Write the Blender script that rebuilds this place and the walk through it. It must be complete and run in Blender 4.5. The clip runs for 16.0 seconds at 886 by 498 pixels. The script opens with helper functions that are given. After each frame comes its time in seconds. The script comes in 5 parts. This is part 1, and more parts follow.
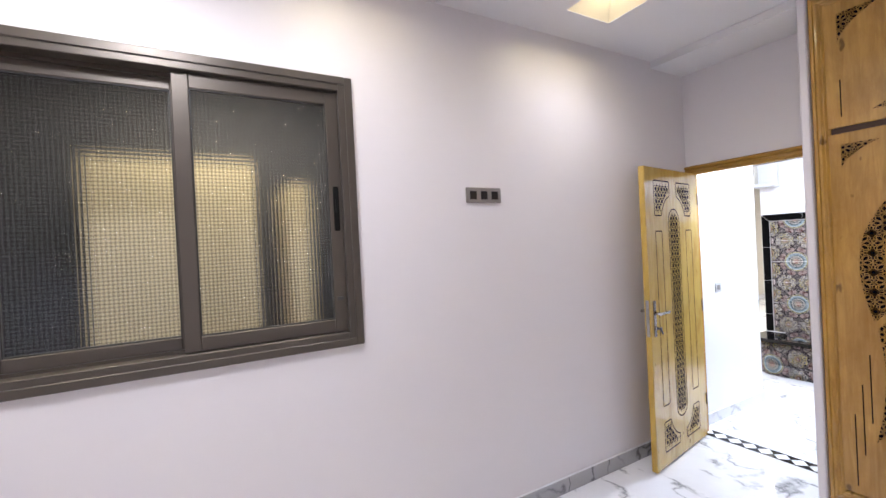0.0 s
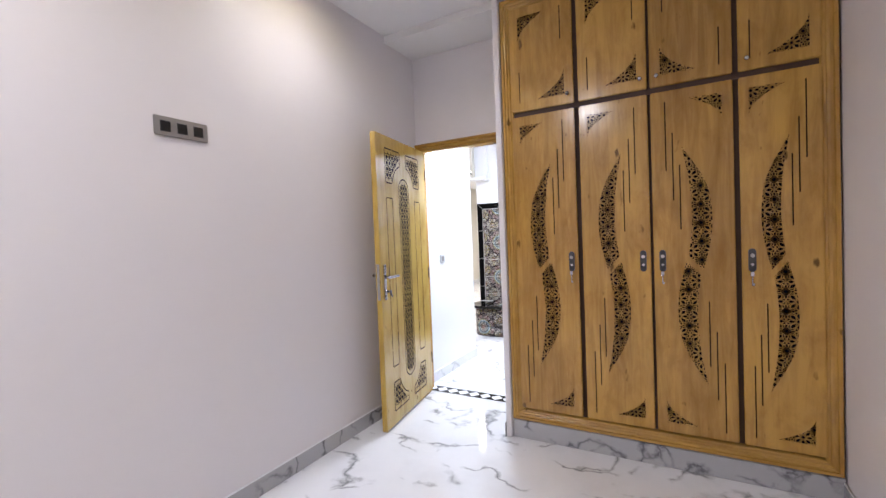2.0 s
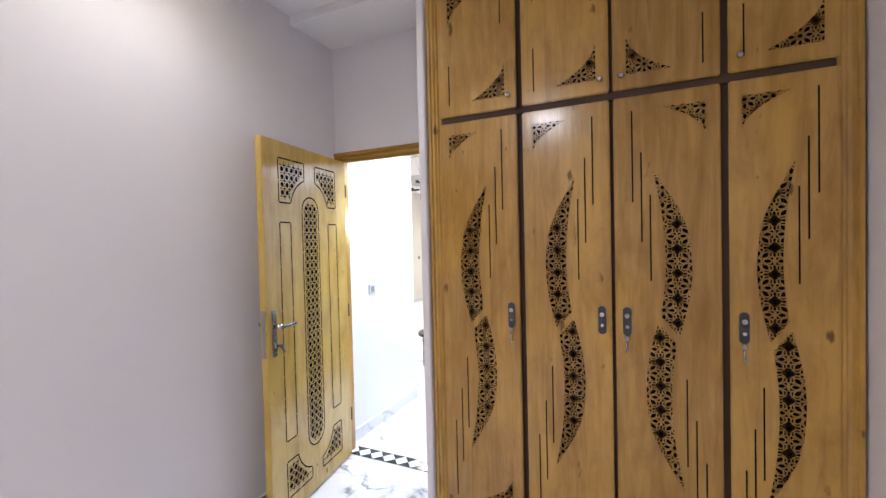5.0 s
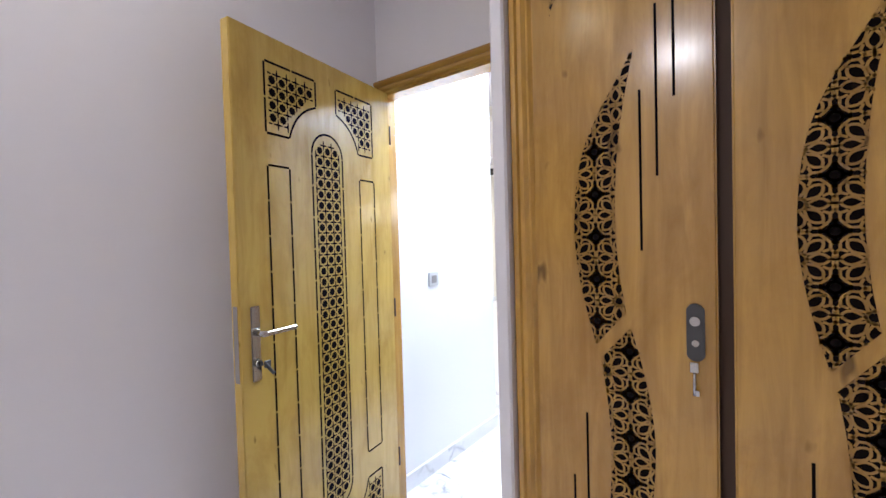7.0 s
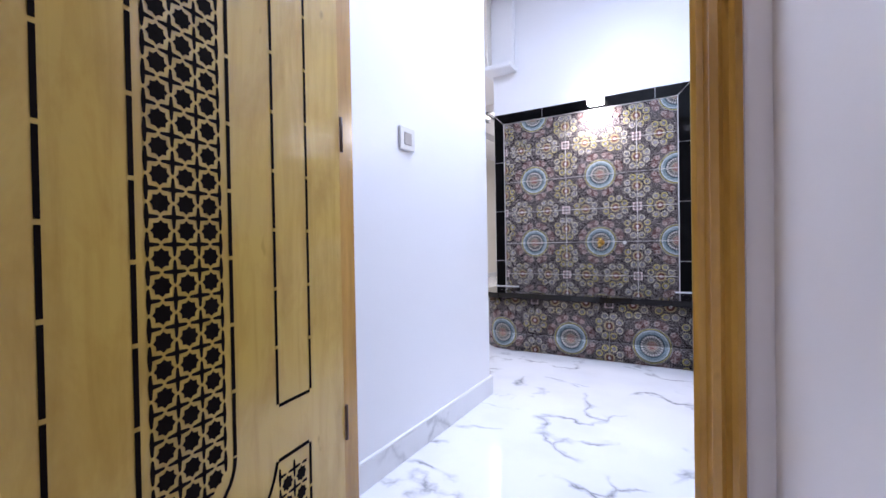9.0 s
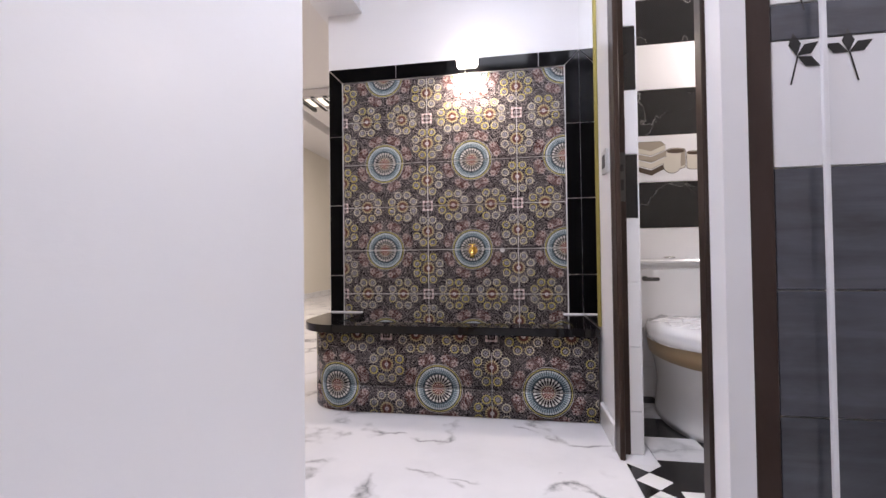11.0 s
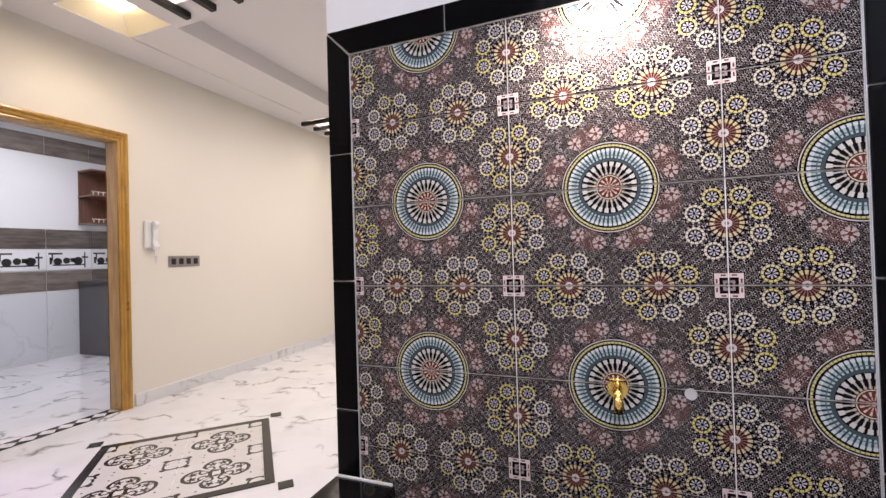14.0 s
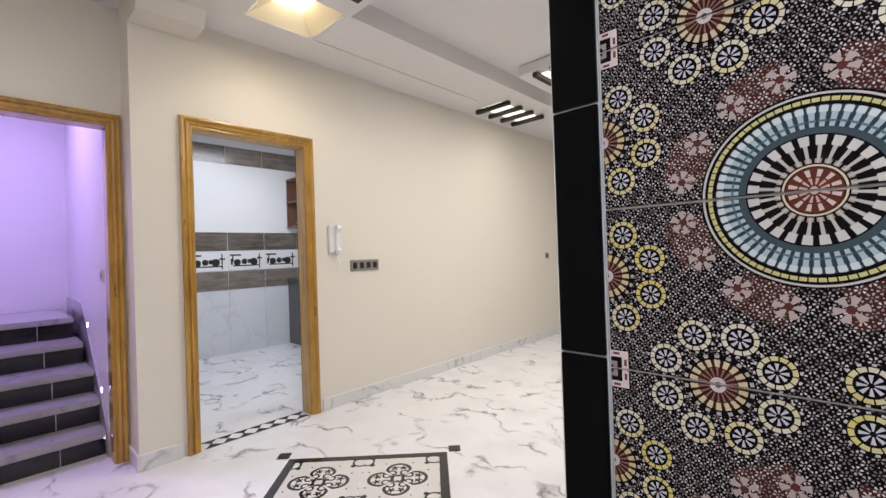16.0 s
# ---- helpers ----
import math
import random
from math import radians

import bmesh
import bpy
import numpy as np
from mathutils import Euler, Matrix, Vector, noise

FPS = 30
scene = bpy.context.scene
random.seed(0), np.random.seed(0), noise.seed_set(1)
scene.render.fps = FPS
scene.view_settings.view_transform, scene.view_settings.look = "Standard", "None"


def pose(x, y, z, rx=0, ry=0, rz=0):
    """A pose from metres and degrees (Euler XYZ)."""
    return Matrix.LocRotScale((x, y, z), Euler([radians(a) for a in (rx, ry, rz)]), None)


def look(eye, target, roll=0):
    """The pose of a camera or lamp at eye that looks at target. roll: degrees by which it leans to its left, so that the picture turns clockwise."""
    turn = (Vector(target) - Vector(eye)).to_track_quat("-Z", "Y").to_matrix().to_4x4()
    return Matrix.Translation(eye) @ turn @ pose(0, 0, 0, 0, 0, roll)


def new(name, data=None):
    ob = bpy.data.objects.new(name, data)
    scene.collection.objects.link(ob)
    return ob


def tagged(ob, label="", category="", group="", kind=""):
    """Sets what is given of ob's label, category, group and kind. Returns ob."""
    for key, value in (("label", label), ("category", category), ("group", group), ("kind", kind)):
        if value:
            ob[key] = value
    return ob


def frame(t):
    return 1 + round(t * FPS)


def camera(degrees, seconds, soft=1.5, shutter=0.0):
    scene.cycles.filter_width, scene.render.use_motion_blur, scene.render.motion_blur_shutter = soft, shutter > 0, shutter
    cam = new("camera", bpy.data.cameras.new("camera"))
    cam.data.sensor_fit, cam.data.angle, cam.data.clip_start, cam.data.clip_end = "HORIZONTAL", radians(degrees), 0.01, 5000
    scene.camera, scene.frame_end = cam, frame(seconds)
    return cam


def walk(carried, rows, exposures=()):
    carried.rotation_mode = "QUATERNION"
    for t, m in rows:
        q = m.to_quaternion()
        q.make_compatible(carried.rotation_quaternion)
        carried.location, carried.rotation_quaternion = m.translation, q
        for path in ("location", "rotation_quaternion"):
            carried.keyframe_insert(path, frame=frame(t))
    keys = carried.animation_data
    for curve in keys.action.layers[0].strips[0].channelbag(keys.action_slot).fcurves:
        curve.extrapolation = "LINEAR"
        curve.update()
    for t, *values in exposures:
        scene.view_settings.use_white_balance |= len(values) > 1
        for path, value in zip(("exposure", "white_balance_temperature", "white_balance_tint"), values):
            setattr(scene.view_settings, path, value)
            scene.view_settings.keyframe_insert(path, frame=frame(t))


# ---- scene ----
cam = camera(92.4, 16.0)
PATH = [
    (0, (2.036, -3.479, 1.624), (0.296, -2.493, 1.616), -2.9),
    (0.5, (2.046, -3.403, 1.575), (0.367, -2.316, 1.561), -3.0),
    (1, (2.021, -3.31, 1.518), (0.522, -1.986, 1.483), -2.9),
    (1.5, (2.014, -3.239, 1.447), (0.749, -1.69, 1.396), -2.7),
    (2, (2.027, -3.197, 1.365), (1.049, -1.454, 1.307), -2.3),
    (2.5, (2.079, -3.175, 1.299), (1.329, -1.322, 1.246), -1.6),
    (3, (2.082, -3.158, 1.333), (1.488, -1.249, 1.294), -1.1),
    (3.2, (2.091, -3.129, 1.358), (1.514, -1.215, 1.321), -1.0),
    (5.3, (1.952, -2.337, 1.551), (1.067, -0.544, 1.506), -1.4),
    (5.5, (1.904, -2.258, 1.536), (1.006, -0.472, 1.492), -1.4),
    (6, (1.802, -2.01, 1.513), (0.777, -0.292, 1.47), -1.3),
    (6.5, (1.7, -1.798, 1.467), (0.546, -0.165, 1.423), -1.4),
    (7, (1.55, -1.535, 1.392), (0.343, 0.059, 1.341), -1.6),
    (7.5, (1.409, -1.351, 1.294), (0.182, 0.228, 1.245), -1.9),
    (8, (1.24, -1.131, 1.093), (0.003, 0.44, 1.033), -1.2),
    (8.5, (1.082, -0.953, 0.88), (-0.127, 0.639, 0.838), -1.2),
    (9, (0.865, -0.825, 0.766), (-0.149, 0.899, 0.744), -1.0),
    (9.5, (0.728, -0.658, 0.728), (-0.033, 1.192, 0.723), -0.7),
    (9.7, (0.658, -0.541, 0.681), (-0.014, 1.342, 0.701), -0.5),
    (11.8, (0.495, 0.509, 0.799), (0.259, 2.495, 0.833), -1.0),
    (12, (0.494, 0.615, 0.824), (0.273, 2.602, 0.86), -1.1),
    (12.5, (0.477, 0.824, 0.909), (0.267, 2.812, 0.941), -1.4),
    (13, (0.431, 1.021, 0.964), (0.199, 3.007, 0.992), -1.6),
    (13.5, (0.346, 1.13, 1.046), (-0.084, 3.083, 1.071), -1.6),
    (14, (0.272, 1.301, 1.101), (-0.443, 3.168, 1.126), -1.7),
    (14.5, (0.213, 1.431, 1.198), (-0.838, 3.132, 1.229), -1.8),
    (15, (0.114, 1.546, 1.214), (-1.133, 3.11, 1.241), -1.8),
    (15.5, (-0.061, 1.7, 1.231), (-1.405, 3.181, 1.25), -1.8),
    (16, (-0.187, 1.782, 1.199), (-1.56, 3.236, 1.212), -1.9),
]
EXPOSURES = [(0, 0.45, 6050, 10), (1.2, 0.42, 6100, 10), (2.6, 0.40, 6150, 9), (3.2, 0.40, 6100, 9), (7.2, 0.28, 5850, 9), (8.0, -0.08, 5550, 11), (8.4, -0.08, 5450, 14), (8.9, -0.18, 5600, 17), (9.7, -0.40, 5700, 19), (11.8, -0.57, 7250, 19), (12.6, -0.57, 7000, 19), (14.2, -0.52, 6600, 18), (15.2, -0.6, 6400, 13), (16, -0.6, 6400, 11)]
walk(cam, [(t, look(eye, target, roll)) for t, eye, target, roll in PATH], EXPOSURES)

# ---- world and lamps ----
world = bpy.data.worlds.new("night_sky")
scene.world = world
world.use_nodes = True
sky = world.node_tree.nodes.new("ShaderNodeTexSky")
sky.sky_type, sky.sun_disc = "NISHITA", False
sky.sun_elevation, sky.sun_rotation = radians(12), radians(40)
world.node_tree.links.new(sky.outputs[0], world.node_tree.nodes["Background"].inputs[0])
world.node_tree.nodes["Background"].inputs[1].default_value = 0.05


def area_lamp(name, watts, colour, x, y, z, w, d, target=None):
    data = bpy.data.lights.new(name, "AREA")
    data.energy, data.color, data.shape, data.size, data.size_y = watts, colour, "RECTANGLE", w, d
    ob = new(name, data)
    ob.matrix_world = look((x, y, z), target or (x, y + 1e-4, z - 1))
    return ob


def spot_lamp(name, watts, colour, eye, target, degrees, blend=0.6, size=0.03):
    data = bpy.data.lights.new(name, "SPOT")
    data.energy, data.color, data.spot_size, data.spot_blend, data.shadow_soft_size = watts, colour, radians(degrees), blend, size
    ob = new(name, data)
    ob.matrix_world = look(eye, target)
    return ob


WARM, COOL = (1.0, 0.87, 0.70), (0.86, 0.91, 1.0)
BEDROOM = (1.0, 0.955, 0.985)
# the downlight at y -4.28 is unseen, added to carry on the row
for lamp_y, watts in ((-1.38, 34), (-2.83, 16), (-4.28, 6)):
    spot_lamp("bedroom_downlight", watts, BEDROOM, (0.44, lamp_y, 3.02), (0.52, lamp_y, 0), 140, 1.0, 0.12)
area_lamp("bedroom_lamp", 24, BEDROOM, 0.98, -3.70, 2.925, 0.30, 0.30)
area_lamp("hall_lamp", 50, (0.78, 0.87, 1.0), 0.42, 0.75, 2.73, 0.5, 0.9)
# salon, vestibule, kitchen, shower and stair area lamps are unseen fill without fixtures
area_lamp("salon_fill", 108, (1.0, 0.94, 0.85), -1.2, 5.2, 2.72, 1.6, 2.2)
area_lamp("vestibule_fill", 15, (1.0, 0.94, 0.90), -1.8, 1.75, 2.70, 0.6, 0.5)
spot_lamp("salon_downlight", 21, WARM, (-2.62, 3.095, 2.76), (-2.64, 3.095, 0), 130)
spot_lamp("bar_downlight", 14, (1.0, 0.92, 0.78), (-2.75, 5.70, 2.64), (-2.80, 5.70, 0), 150, 1.0, 0.2)
area_lamp("kitchen_fill", 45, (0.90, 0.94, 1.0), -4.6, 3.8, 2.66, 1.0, 0.8)
bulb = bpy.data.lights.new("wc_lamp", "POINT")
bulb.energy, bulb.color, bulb.shadow_soft_size = 26, (1.0, 0.96, 0.92), 0.06
new("wc_lamp", bulb).matrix_world = pose(1.77, 2.20, 1.80)
area_lamp("shower_fill", 14, COOL, 1.7, 0.5, 2.4, 0.4, 0.4)
area_lamp("stair_fill", 44, (0.60, 0.42, 1.0), -4.3, 1.55, 2.75, 0.6, 0.5)
# lamp added for the backdrop behind the window glass, no known source
area_lamp("shaft_fill", 25, (1.0, 0.86, 0.60), -0.55, -3.3, 2.9, 0.3, 0.8)


# ---- materials ----
class Sock:
    """A value in a node tree that can be reckoned with."""

    def __init__(self, tree, socket):
        self.tree, self.socket = tree, socket

    def op(self, kind, other=None, third=None):
        node = self.tree.nodes.new("ShaderNodeMath")
        node.operation = kind
        for n, v in enumerate((self, other, third)):
            if isinstance(v, Sock):
                self.tree.links.new(v.socket, node.inputs[n])
            elif v is not None:
                node.inputs[n].default_value = v
        return Sock(self.tree, node.outputs[0])

    def __add__(self, o): return self.op("ADD", o)
    def __sub__(self, o): return self.op("SUBTRACT", o)
    def __mul__(self, o): return self.op("MULTIPLY", o)
    def __truediv__(self, o): return self.op("DIVIDE", o)
    def below(self, v): return self.op("LESS_THAN", v)
    def above(self, v): return self.op("GREATER_THAN", v)
    def fract(self): return self.op("FRACT")
    def absolute(self): return self.op("ABSOLUTE")
    def between(self, a, b): return self.above(a) * self.below(b)


def length2(a, b):
    return (a * a + b * b).op("SQRT")


def blend(tree, fac, a, b):
    """a where fac is 0, b where it is 1; colours as tuples or sockets."""
    node = tree.nodes.new("ShaderNodeMix")
    node.data_type = "RGBA"
    for n, v in ((0, fac), (6, a), (7, b)):
        if isinstance(v, Sock):
            tree.links.new(v.socket, node.inputs[n])
        elif isinstance(v, tuple):
            node.inputs[n].default_value = (*v[:3], 1)
        else:
            node.inputs[n].default_value = v
    return Sock(tree, node.outputs[2])


def material(name, colour=(0.8, 0.8, 0.8), rough=0.5, metal=0.0, **more):
    m = bpy.data.materials.new(name)
    m.use_nodes = True
    b = m.node_tree.nodes["Principled BSDF"]
    b.inputs["Base Color"].default_value = (*colour, 1)
    b.inputs["Roughness"].default_value = rough
    b.inputs["Metallic"].default_value = metal
    for key, value in more.items():
        b.inputs[key.replace("_", " ")].default_value = value
    return m


def feed(m, socket, value):
    m.node_tree.links.new(value.socket, m.node_tree.nodes["Principled BSDF"].inputs[socket])


def coords(tree, kind="Object", scale=(1, 1, 1), rot=(0, 0, 0)):
    t = tree.nodes.new("ShaderNodeTexCoord")
    mp = tree.nodes.new("ShaderNodeMapping")
    mp.inputs["Scale"].default_value = scale
    mp.inputs["Rotation"].default_value = rot
    tree.links.new(t.outputs[kind], mp.inputs[0])
    return mp.outputs[0]


def place(tree, scale=(1, 1, 1)):
    """World place, scaled."""
    g = tree.nodes.new("ShaderNodeNewGeometry")
    mp = tree.nodes.new("ShaderNodeMapping")
    mp.inputs["Scale"].default_value = scale
    tree.links.new(g.outputs["Position"], mp.inputs[0])
    return mp.outputs[0]


def noisy(tree, vec, scale, detail=4, rough=0.55, distortion=0.0):
    n = tree.nodes.new("ShaderNodeTexNoise")
    n.inputs["Scale"].default_value, n.inputs["Detail"].default_value = scale, detail
    n.inputs["Roughness"].default_value, n.inputs["Distortion"].default_value = rough, distortion
    tree.links.new(vec, n.inputs["Vector"])
    return Sock(tree, n.outputs["Fac"])


def ramp(tree, fac, stops):
    r = tree.nodes.new("ShaderNodeValToRGB")
    tree.links.new(fac.socket, r.inputs[0])
    while len(r.color_ramp.elements) < len(stops):
        r.color_ramp.elements.new(0.5)
    for e, (p, c) in zip(r.color_ramp.elements, stops):
        e.position, e.color = p, (*c, 1)
    return Sock(tree, r.outputs[0])


def bump(m, height, strength=0.2, distance=0.01):
    b = m.node_tree.nodes.new("ShaderNodeBump")
    b.inputs["Strength"].default_value, b.inputs["Distance"].default_value = strength, distance
    m.node_tree.links.new(height.socket, b.inputs["Height"])
    m.node_tree.links.new(b.outputs[0], m.node_tree.nodes["Principled BSDF"].inputs["Normal"])


def plaster(name, colour, rough=0.42, streak=0.05):
    m = material(name, colour, rough)
    t = m.node_tree
    big = noisy(t, place(t), 1.3, 3)
    fine = noisy(t, place(t, (1, 1, 2.4)), 9, 5, 0.6)
    dark = tuple(c * (1 - streak) for c in colour)
    feed(m, "Base Color", blend(t, (big * 0.6 + fine * 0.4), dark, colour))
    feed(m, "Roughness", noisy(t, place(t, (1, 1, 3)), 5, 4) * 0.25 + (rough - 0.12))
    bump(m, noisy(t, place(t, (1, 1, 3)), 14, 6, 0.65) + big * 0.5, 0.12, 0.004)
    return m


def marble(name, base=(0.80, 0.80, 0.83), vein=(0.24, 0.24, 0.27), rough=0.07, amount=1.0, scale=1.0, cloudy=0.5, wide=1.0, broken=1.7, keep=0.43):
    m = material(name, base, rough)
    t = m.node_tree
    v = place(t, (scale, scale, scale))
    warp = t.nodes.new("ShaderNodeVectorMath")
    warp.operation = "MULTIPLY_ADD"
    n = t.nodes.new("ShaderNodeTexNoise")
    n.inputs["Scale"].default_value, n.inputs["Detail"].default_value = 2.2, 6
    t.links.new(v, n.inputs["Vector"])
    t.links.new(n.outputs["Color"], warp.inputs[0])
    warp.inputs[1].default_value = (0.9, 0.9, 0.9)
    t.links.new(v, warp.inputs[2])
    st = t.nodes.new("ShaderNodeMapping")
    st.inputs["Rotation"].default_value, st.inputs["Scale"].default_value = (0, 0, 0.5), (0.8, 2.1, 1.4)
    t.links.new(warp.outputs[0], st.inputs[0])
    vo = t.nodes.new("ShaderNodeTexVoronoi")
    vo.feature = "DISTANCE_TO_EDGE"
    vo.inputs["Scale"].default_value = 1.15
    t.links.new(st.outputs[0], vo.inputs["Vector"])
    edge = Sock(t, vo.outputs["Distance"])
    mask = noisy(t, v, broken, 3)
    mask = ramp(t, mask, [(keep, (0, 0, 0)), (keep + 0.12, (1, 1, 1))])
    thin = ramp(t, edge, [(0.0, (1, 1, 1)), (0.022 * wide, (0.5, 0.5, 0.5)), (0.06 * wide, (0, 0, 0))]) * mask * amount
    cloud = ramp(t, noisy(t, v, 2.6, 5), [(0.45, (0, 0, 0)), (0.8, (1, 1, 1))])
    soft = tuple(0.72 * c + 0.28 * d for c, d in zip(base, vein))
    col = blend(t, cloud * cloudy, base, soft)
    feed(m, "Base Color", blend(t, thin, col, vein))
    return m


def wood(name, light, dark, axis=2, rough=0.22, knots=True):
    """Varnished wood with grain along the given axis."""
    m = material(name, light, rough, Coat_Weight=0.5, Coat_Roughness=0.14)
    t = m.node_tree
    s = [9.0, 9.0, 9.0]
    s[axis] = 0.8
    grain = noisy(t, place(t, tuple(s)), 3.0, 6, 0.6, 0.6)
    s2 = [2.2, 2.2, 2.2]
    s2[axis] = 0.7
    broad = noisy(t, place(t, tuple(s2)), 1.6, 3, 0.5)
    info = t.nodes.new("ShaderNodeObjectInfo")
    shade = Sock(t, info.outputs["Random"]) * 0.16
    f = ramp(t, grain * 0.6 + broad * 0.45 + shade - 0.06, [(0.36, dark), (0.66, light)])
    mottle = noisy(t, place(t, tuple(4.5 if k != axis else 1.9 for k in range(3))), 2.0, 5, 0.65, 0.4)
    f = blend(t, ramp(t, mottle, [(0.46, (0, 0, 0)), (0.72, (0.5, 0.5, 0.5))]), f, tuple(c * k for c, k in zip(dark, (0.85, 0.72, 0.5))))
    if knots:
        spots = noisy(t, place(t, (7, 7, 3.2)), 2.3, 2)
        f = blend(t, ramp(t, spots, [(0.70, (0, 0, 0)), (0.76, (1, 1, 1))]), f, tuple(c * 0.55 for c in dark))
    feed(m, "Base Color", f)
    bump(m, grain, 0.05, 0.002)
    return m


def glow(name, colour, strength):
    m = material(name, (0.8, 0.8, 0.8), 0.5)
    b = m.node_tree.nodes["Principled BSDF"]
    b.inputs["Emission Color"].default_value = (*colour, 1)
    b.inputs["Emission Strength"].default_value = strength
    return m


def zellige_print():
    """Glazed tile with a printed star-and-medallion pattern that repeats every half metre, read from the tile's UV."""
    m = material("zellige_print", (0.1, 0.08, 0.08), 0.16, Specular_IOR_Level=0.08)
    t = m.node_tree
    uv = t.nodes.new("ShaderNodeUVMap")
    sep = t.nodes.new("ShaderNodeSeparateXYZ")
    t.links.new(uv.outputs[0], sep.inputs[0])
    u, v = Sock(t, sep.outputs[0]), Sock(t, sep.outputs[1])
    tau = 2 * math.pi
    cream, night, pink = (0.60, 0.54, 0.49), (0.007, 0.005, 0.006), (0.060, 0.019, 0.015)
    teal, blue = (0.030, 0.050, 0.060), (0.36, 0.44, 0.48)

    def polar(a, b):
        return length2(a, b), b.op("ARCTAN2", a) / tau

    def spokes(turn, n, wide):
        return ((turn * n).fract() - 0.5).absolute().below(wide)

    mx, my = (u + 0.5).fract() - 0.5, (v + 0.5).fract() - 0.5
    d, a = polar(mx, my)
    # ground: dense rings of dots, on red patches round the medallions
    patch = d.between(0.235, 0.335) * (((a * 8).fract() - 0.5).absolute().below(0.27))
    dx, dy = ((u + v) * 28).fract() - 0.5, ((u - v) * 28).fract() - 0.5
    dd, da = polar(dx, dy)
    fleck = noisy(t, uv.outputs[0], 40, 2)
    bead = blend(t, ramp(t, fleck, [(0.40, (0, 0, 0)), (0.60, (1, 1, 1))]), (0.15, 0.12, 0.117), (0.60, 0.535, 0.52))
    col = blend(t, patch, night, pink)
    col = blend(t, dd.between(0.20, 0.44) * spokes(da, 6, 0.22), col, bead)
    col = blend(t, dd.below(0.08), col, (0.20, 0.17, 0.20))
    col = blend(t, (dx.absolute().above(0.44) * dy.absolute().above(0.44)), col, (0.42, 0.38, 0.40))
    # rosettes of eight rings round each small square
    sx, sy = (u.fract() - 0.5).absolute(), (v.fract() - 0.5).absolute()
    hi, lo = sx.op("MAXIMUM", sy), sx.op("MINIMUM", sy)
    rd, ra = polar(hi - 0.29, lo)
    cell = ((ra * 8).fract() - 0.5) * (tau / 8)
    lobe_y = cell.op("SINE") * rd
    lobe_x = cell.op("COSINE") * rd - 0.138
    ld, la = polar(lobe_x, lobe_y)
    tint = noisy(t, uv.outputs[0], 3.1, 1)
    ringcol = blend(t, ramp(t, tint, [(0.46, (0, 0, 0)), (0.60, (1, 1, 1))]), (0.62, 0.565, 0.45), (0.58, 0.49, 0.17))
    col = blend(t, ld.below(0.050), col, night)
    col = blend(t, ld.between(0.0305, 0.0415) * spokes(la, 12, 0.42), col, ringcol)
    col = blend(t, ld.between(0.0445, 0.050) * spokes(la, 12, 0.16), col, (0.50, 0.46, 0.47))
    col = blend(t, ld.between(0.006, 0.024) * spokes(la, 8, 0.24), col, (0.50, 0.48, 0.54))
    col = blend(t, rd.below(0.083), col, night)
    col = blend(t, rd.between(0.072, 0.081) * spokes(ra, 18, 0.20), col, (0.40, 0.36, 0.35))
    col = blend(t, rd.between(0.018, 0.066), col, (0.045, 0.014, 0.011))
    col = blend(t, rd.between(0.047, 0.067) * spokes(ra, 18, 0.30), col, blend(t, tint, (0.58, 0.50, 0.38), (0.52, 0.42, 0.17)))
    col = blend(t, rd.between(0.020, 0.045) * spokes(ra, 18, 0.17), col, (0.26, 0.13, 0.11))
    col = blend(t, rd.below(0.019), col, (0.56, 0.50, 0.50))
    col = blend(t, rd.below(0.007), col, (0.16, 0.10, 0.10))
    # the small square
    col = blend(t, hi.below(0.060), col, night)
    col = blend(t, hi.between(0.036, 0.056), col, (0.66, 0.55, 0.53))
    col = blend(t, hi.between(0.043, 0.051) * lo.between(0.010, 0.030), col, (0.16, 0.06, 0.06))
    col = blend(t, hi.below(0.022), col, (0.30, 0.24, 0.25))
    col = blend(t, hi.below(0.010), col, night)
    # blossoms round the medallion
    blob_y = (((a * 16).fract() - 0.5) * (tau / 16)).op("SINE") * 0.285
    bd, ba = polar(d - 0.285, blob_y)
    col = blend(t, bd.between(0.010, 0.032) * spokes(ba, 6, 0.30), col, (0.42, 0.33, 0.31))
    col = blend(t, bd.below(0.009), col, (0.10, 0.03, 0.025))
    # the medallion
    d = d * 1.13
    col = blend(t, d.below(0.264), col, night)
    col = blend(t, d.between(0.253, 0.259), col, (0.50, 0.47, 0.45))
    col = blend(t, d.between(0.234, 0.245) * spokes(a, 76, 0.42), col, (0.52, 0.47, 0.20))
    col = blend(t, d.below(0.224), col, teal)
    col = blend(t, d.between(0.166, 0.224) * spokes(a, 54, 0.27), col, blue)
    col = blend(t, d.between(0.206, 0.222) * spokes(a, 54, 0.37), col, (0.54, 0.58, 0.59))
    col = blend(t, d.between(0.180, 0.186) * spokes(a, 54, 0.40), col, (0.11, 0.15, 0.17))
    col = blend(t, d.between(0.148, 0.168), col, (0.050, 0.072, 0.085))
    col = blend(t, d.below(0.150), col, night)
    col = blend(t, d.between(0.072, 0.130) * spokes(a, 24, 0.15), col, (0.44, 0.42, 0.39))
    col = blend(t, d.between(0.120, 0.146) * spokes(a, 24, 0.31), col, (0.54, 0.52, 0.49))
    col = blend(t, d.between(0.072, 0.084) * spokes(a, 48, 0.20), col, (0.34, 0.28, 0.24))
    col = blend(t, d.between(0.063, 0.068), col, (0.60, 0.50, 0.36))
    col = blend(t, d.below(0.060), col, (0.11, 0.028, 0.020))
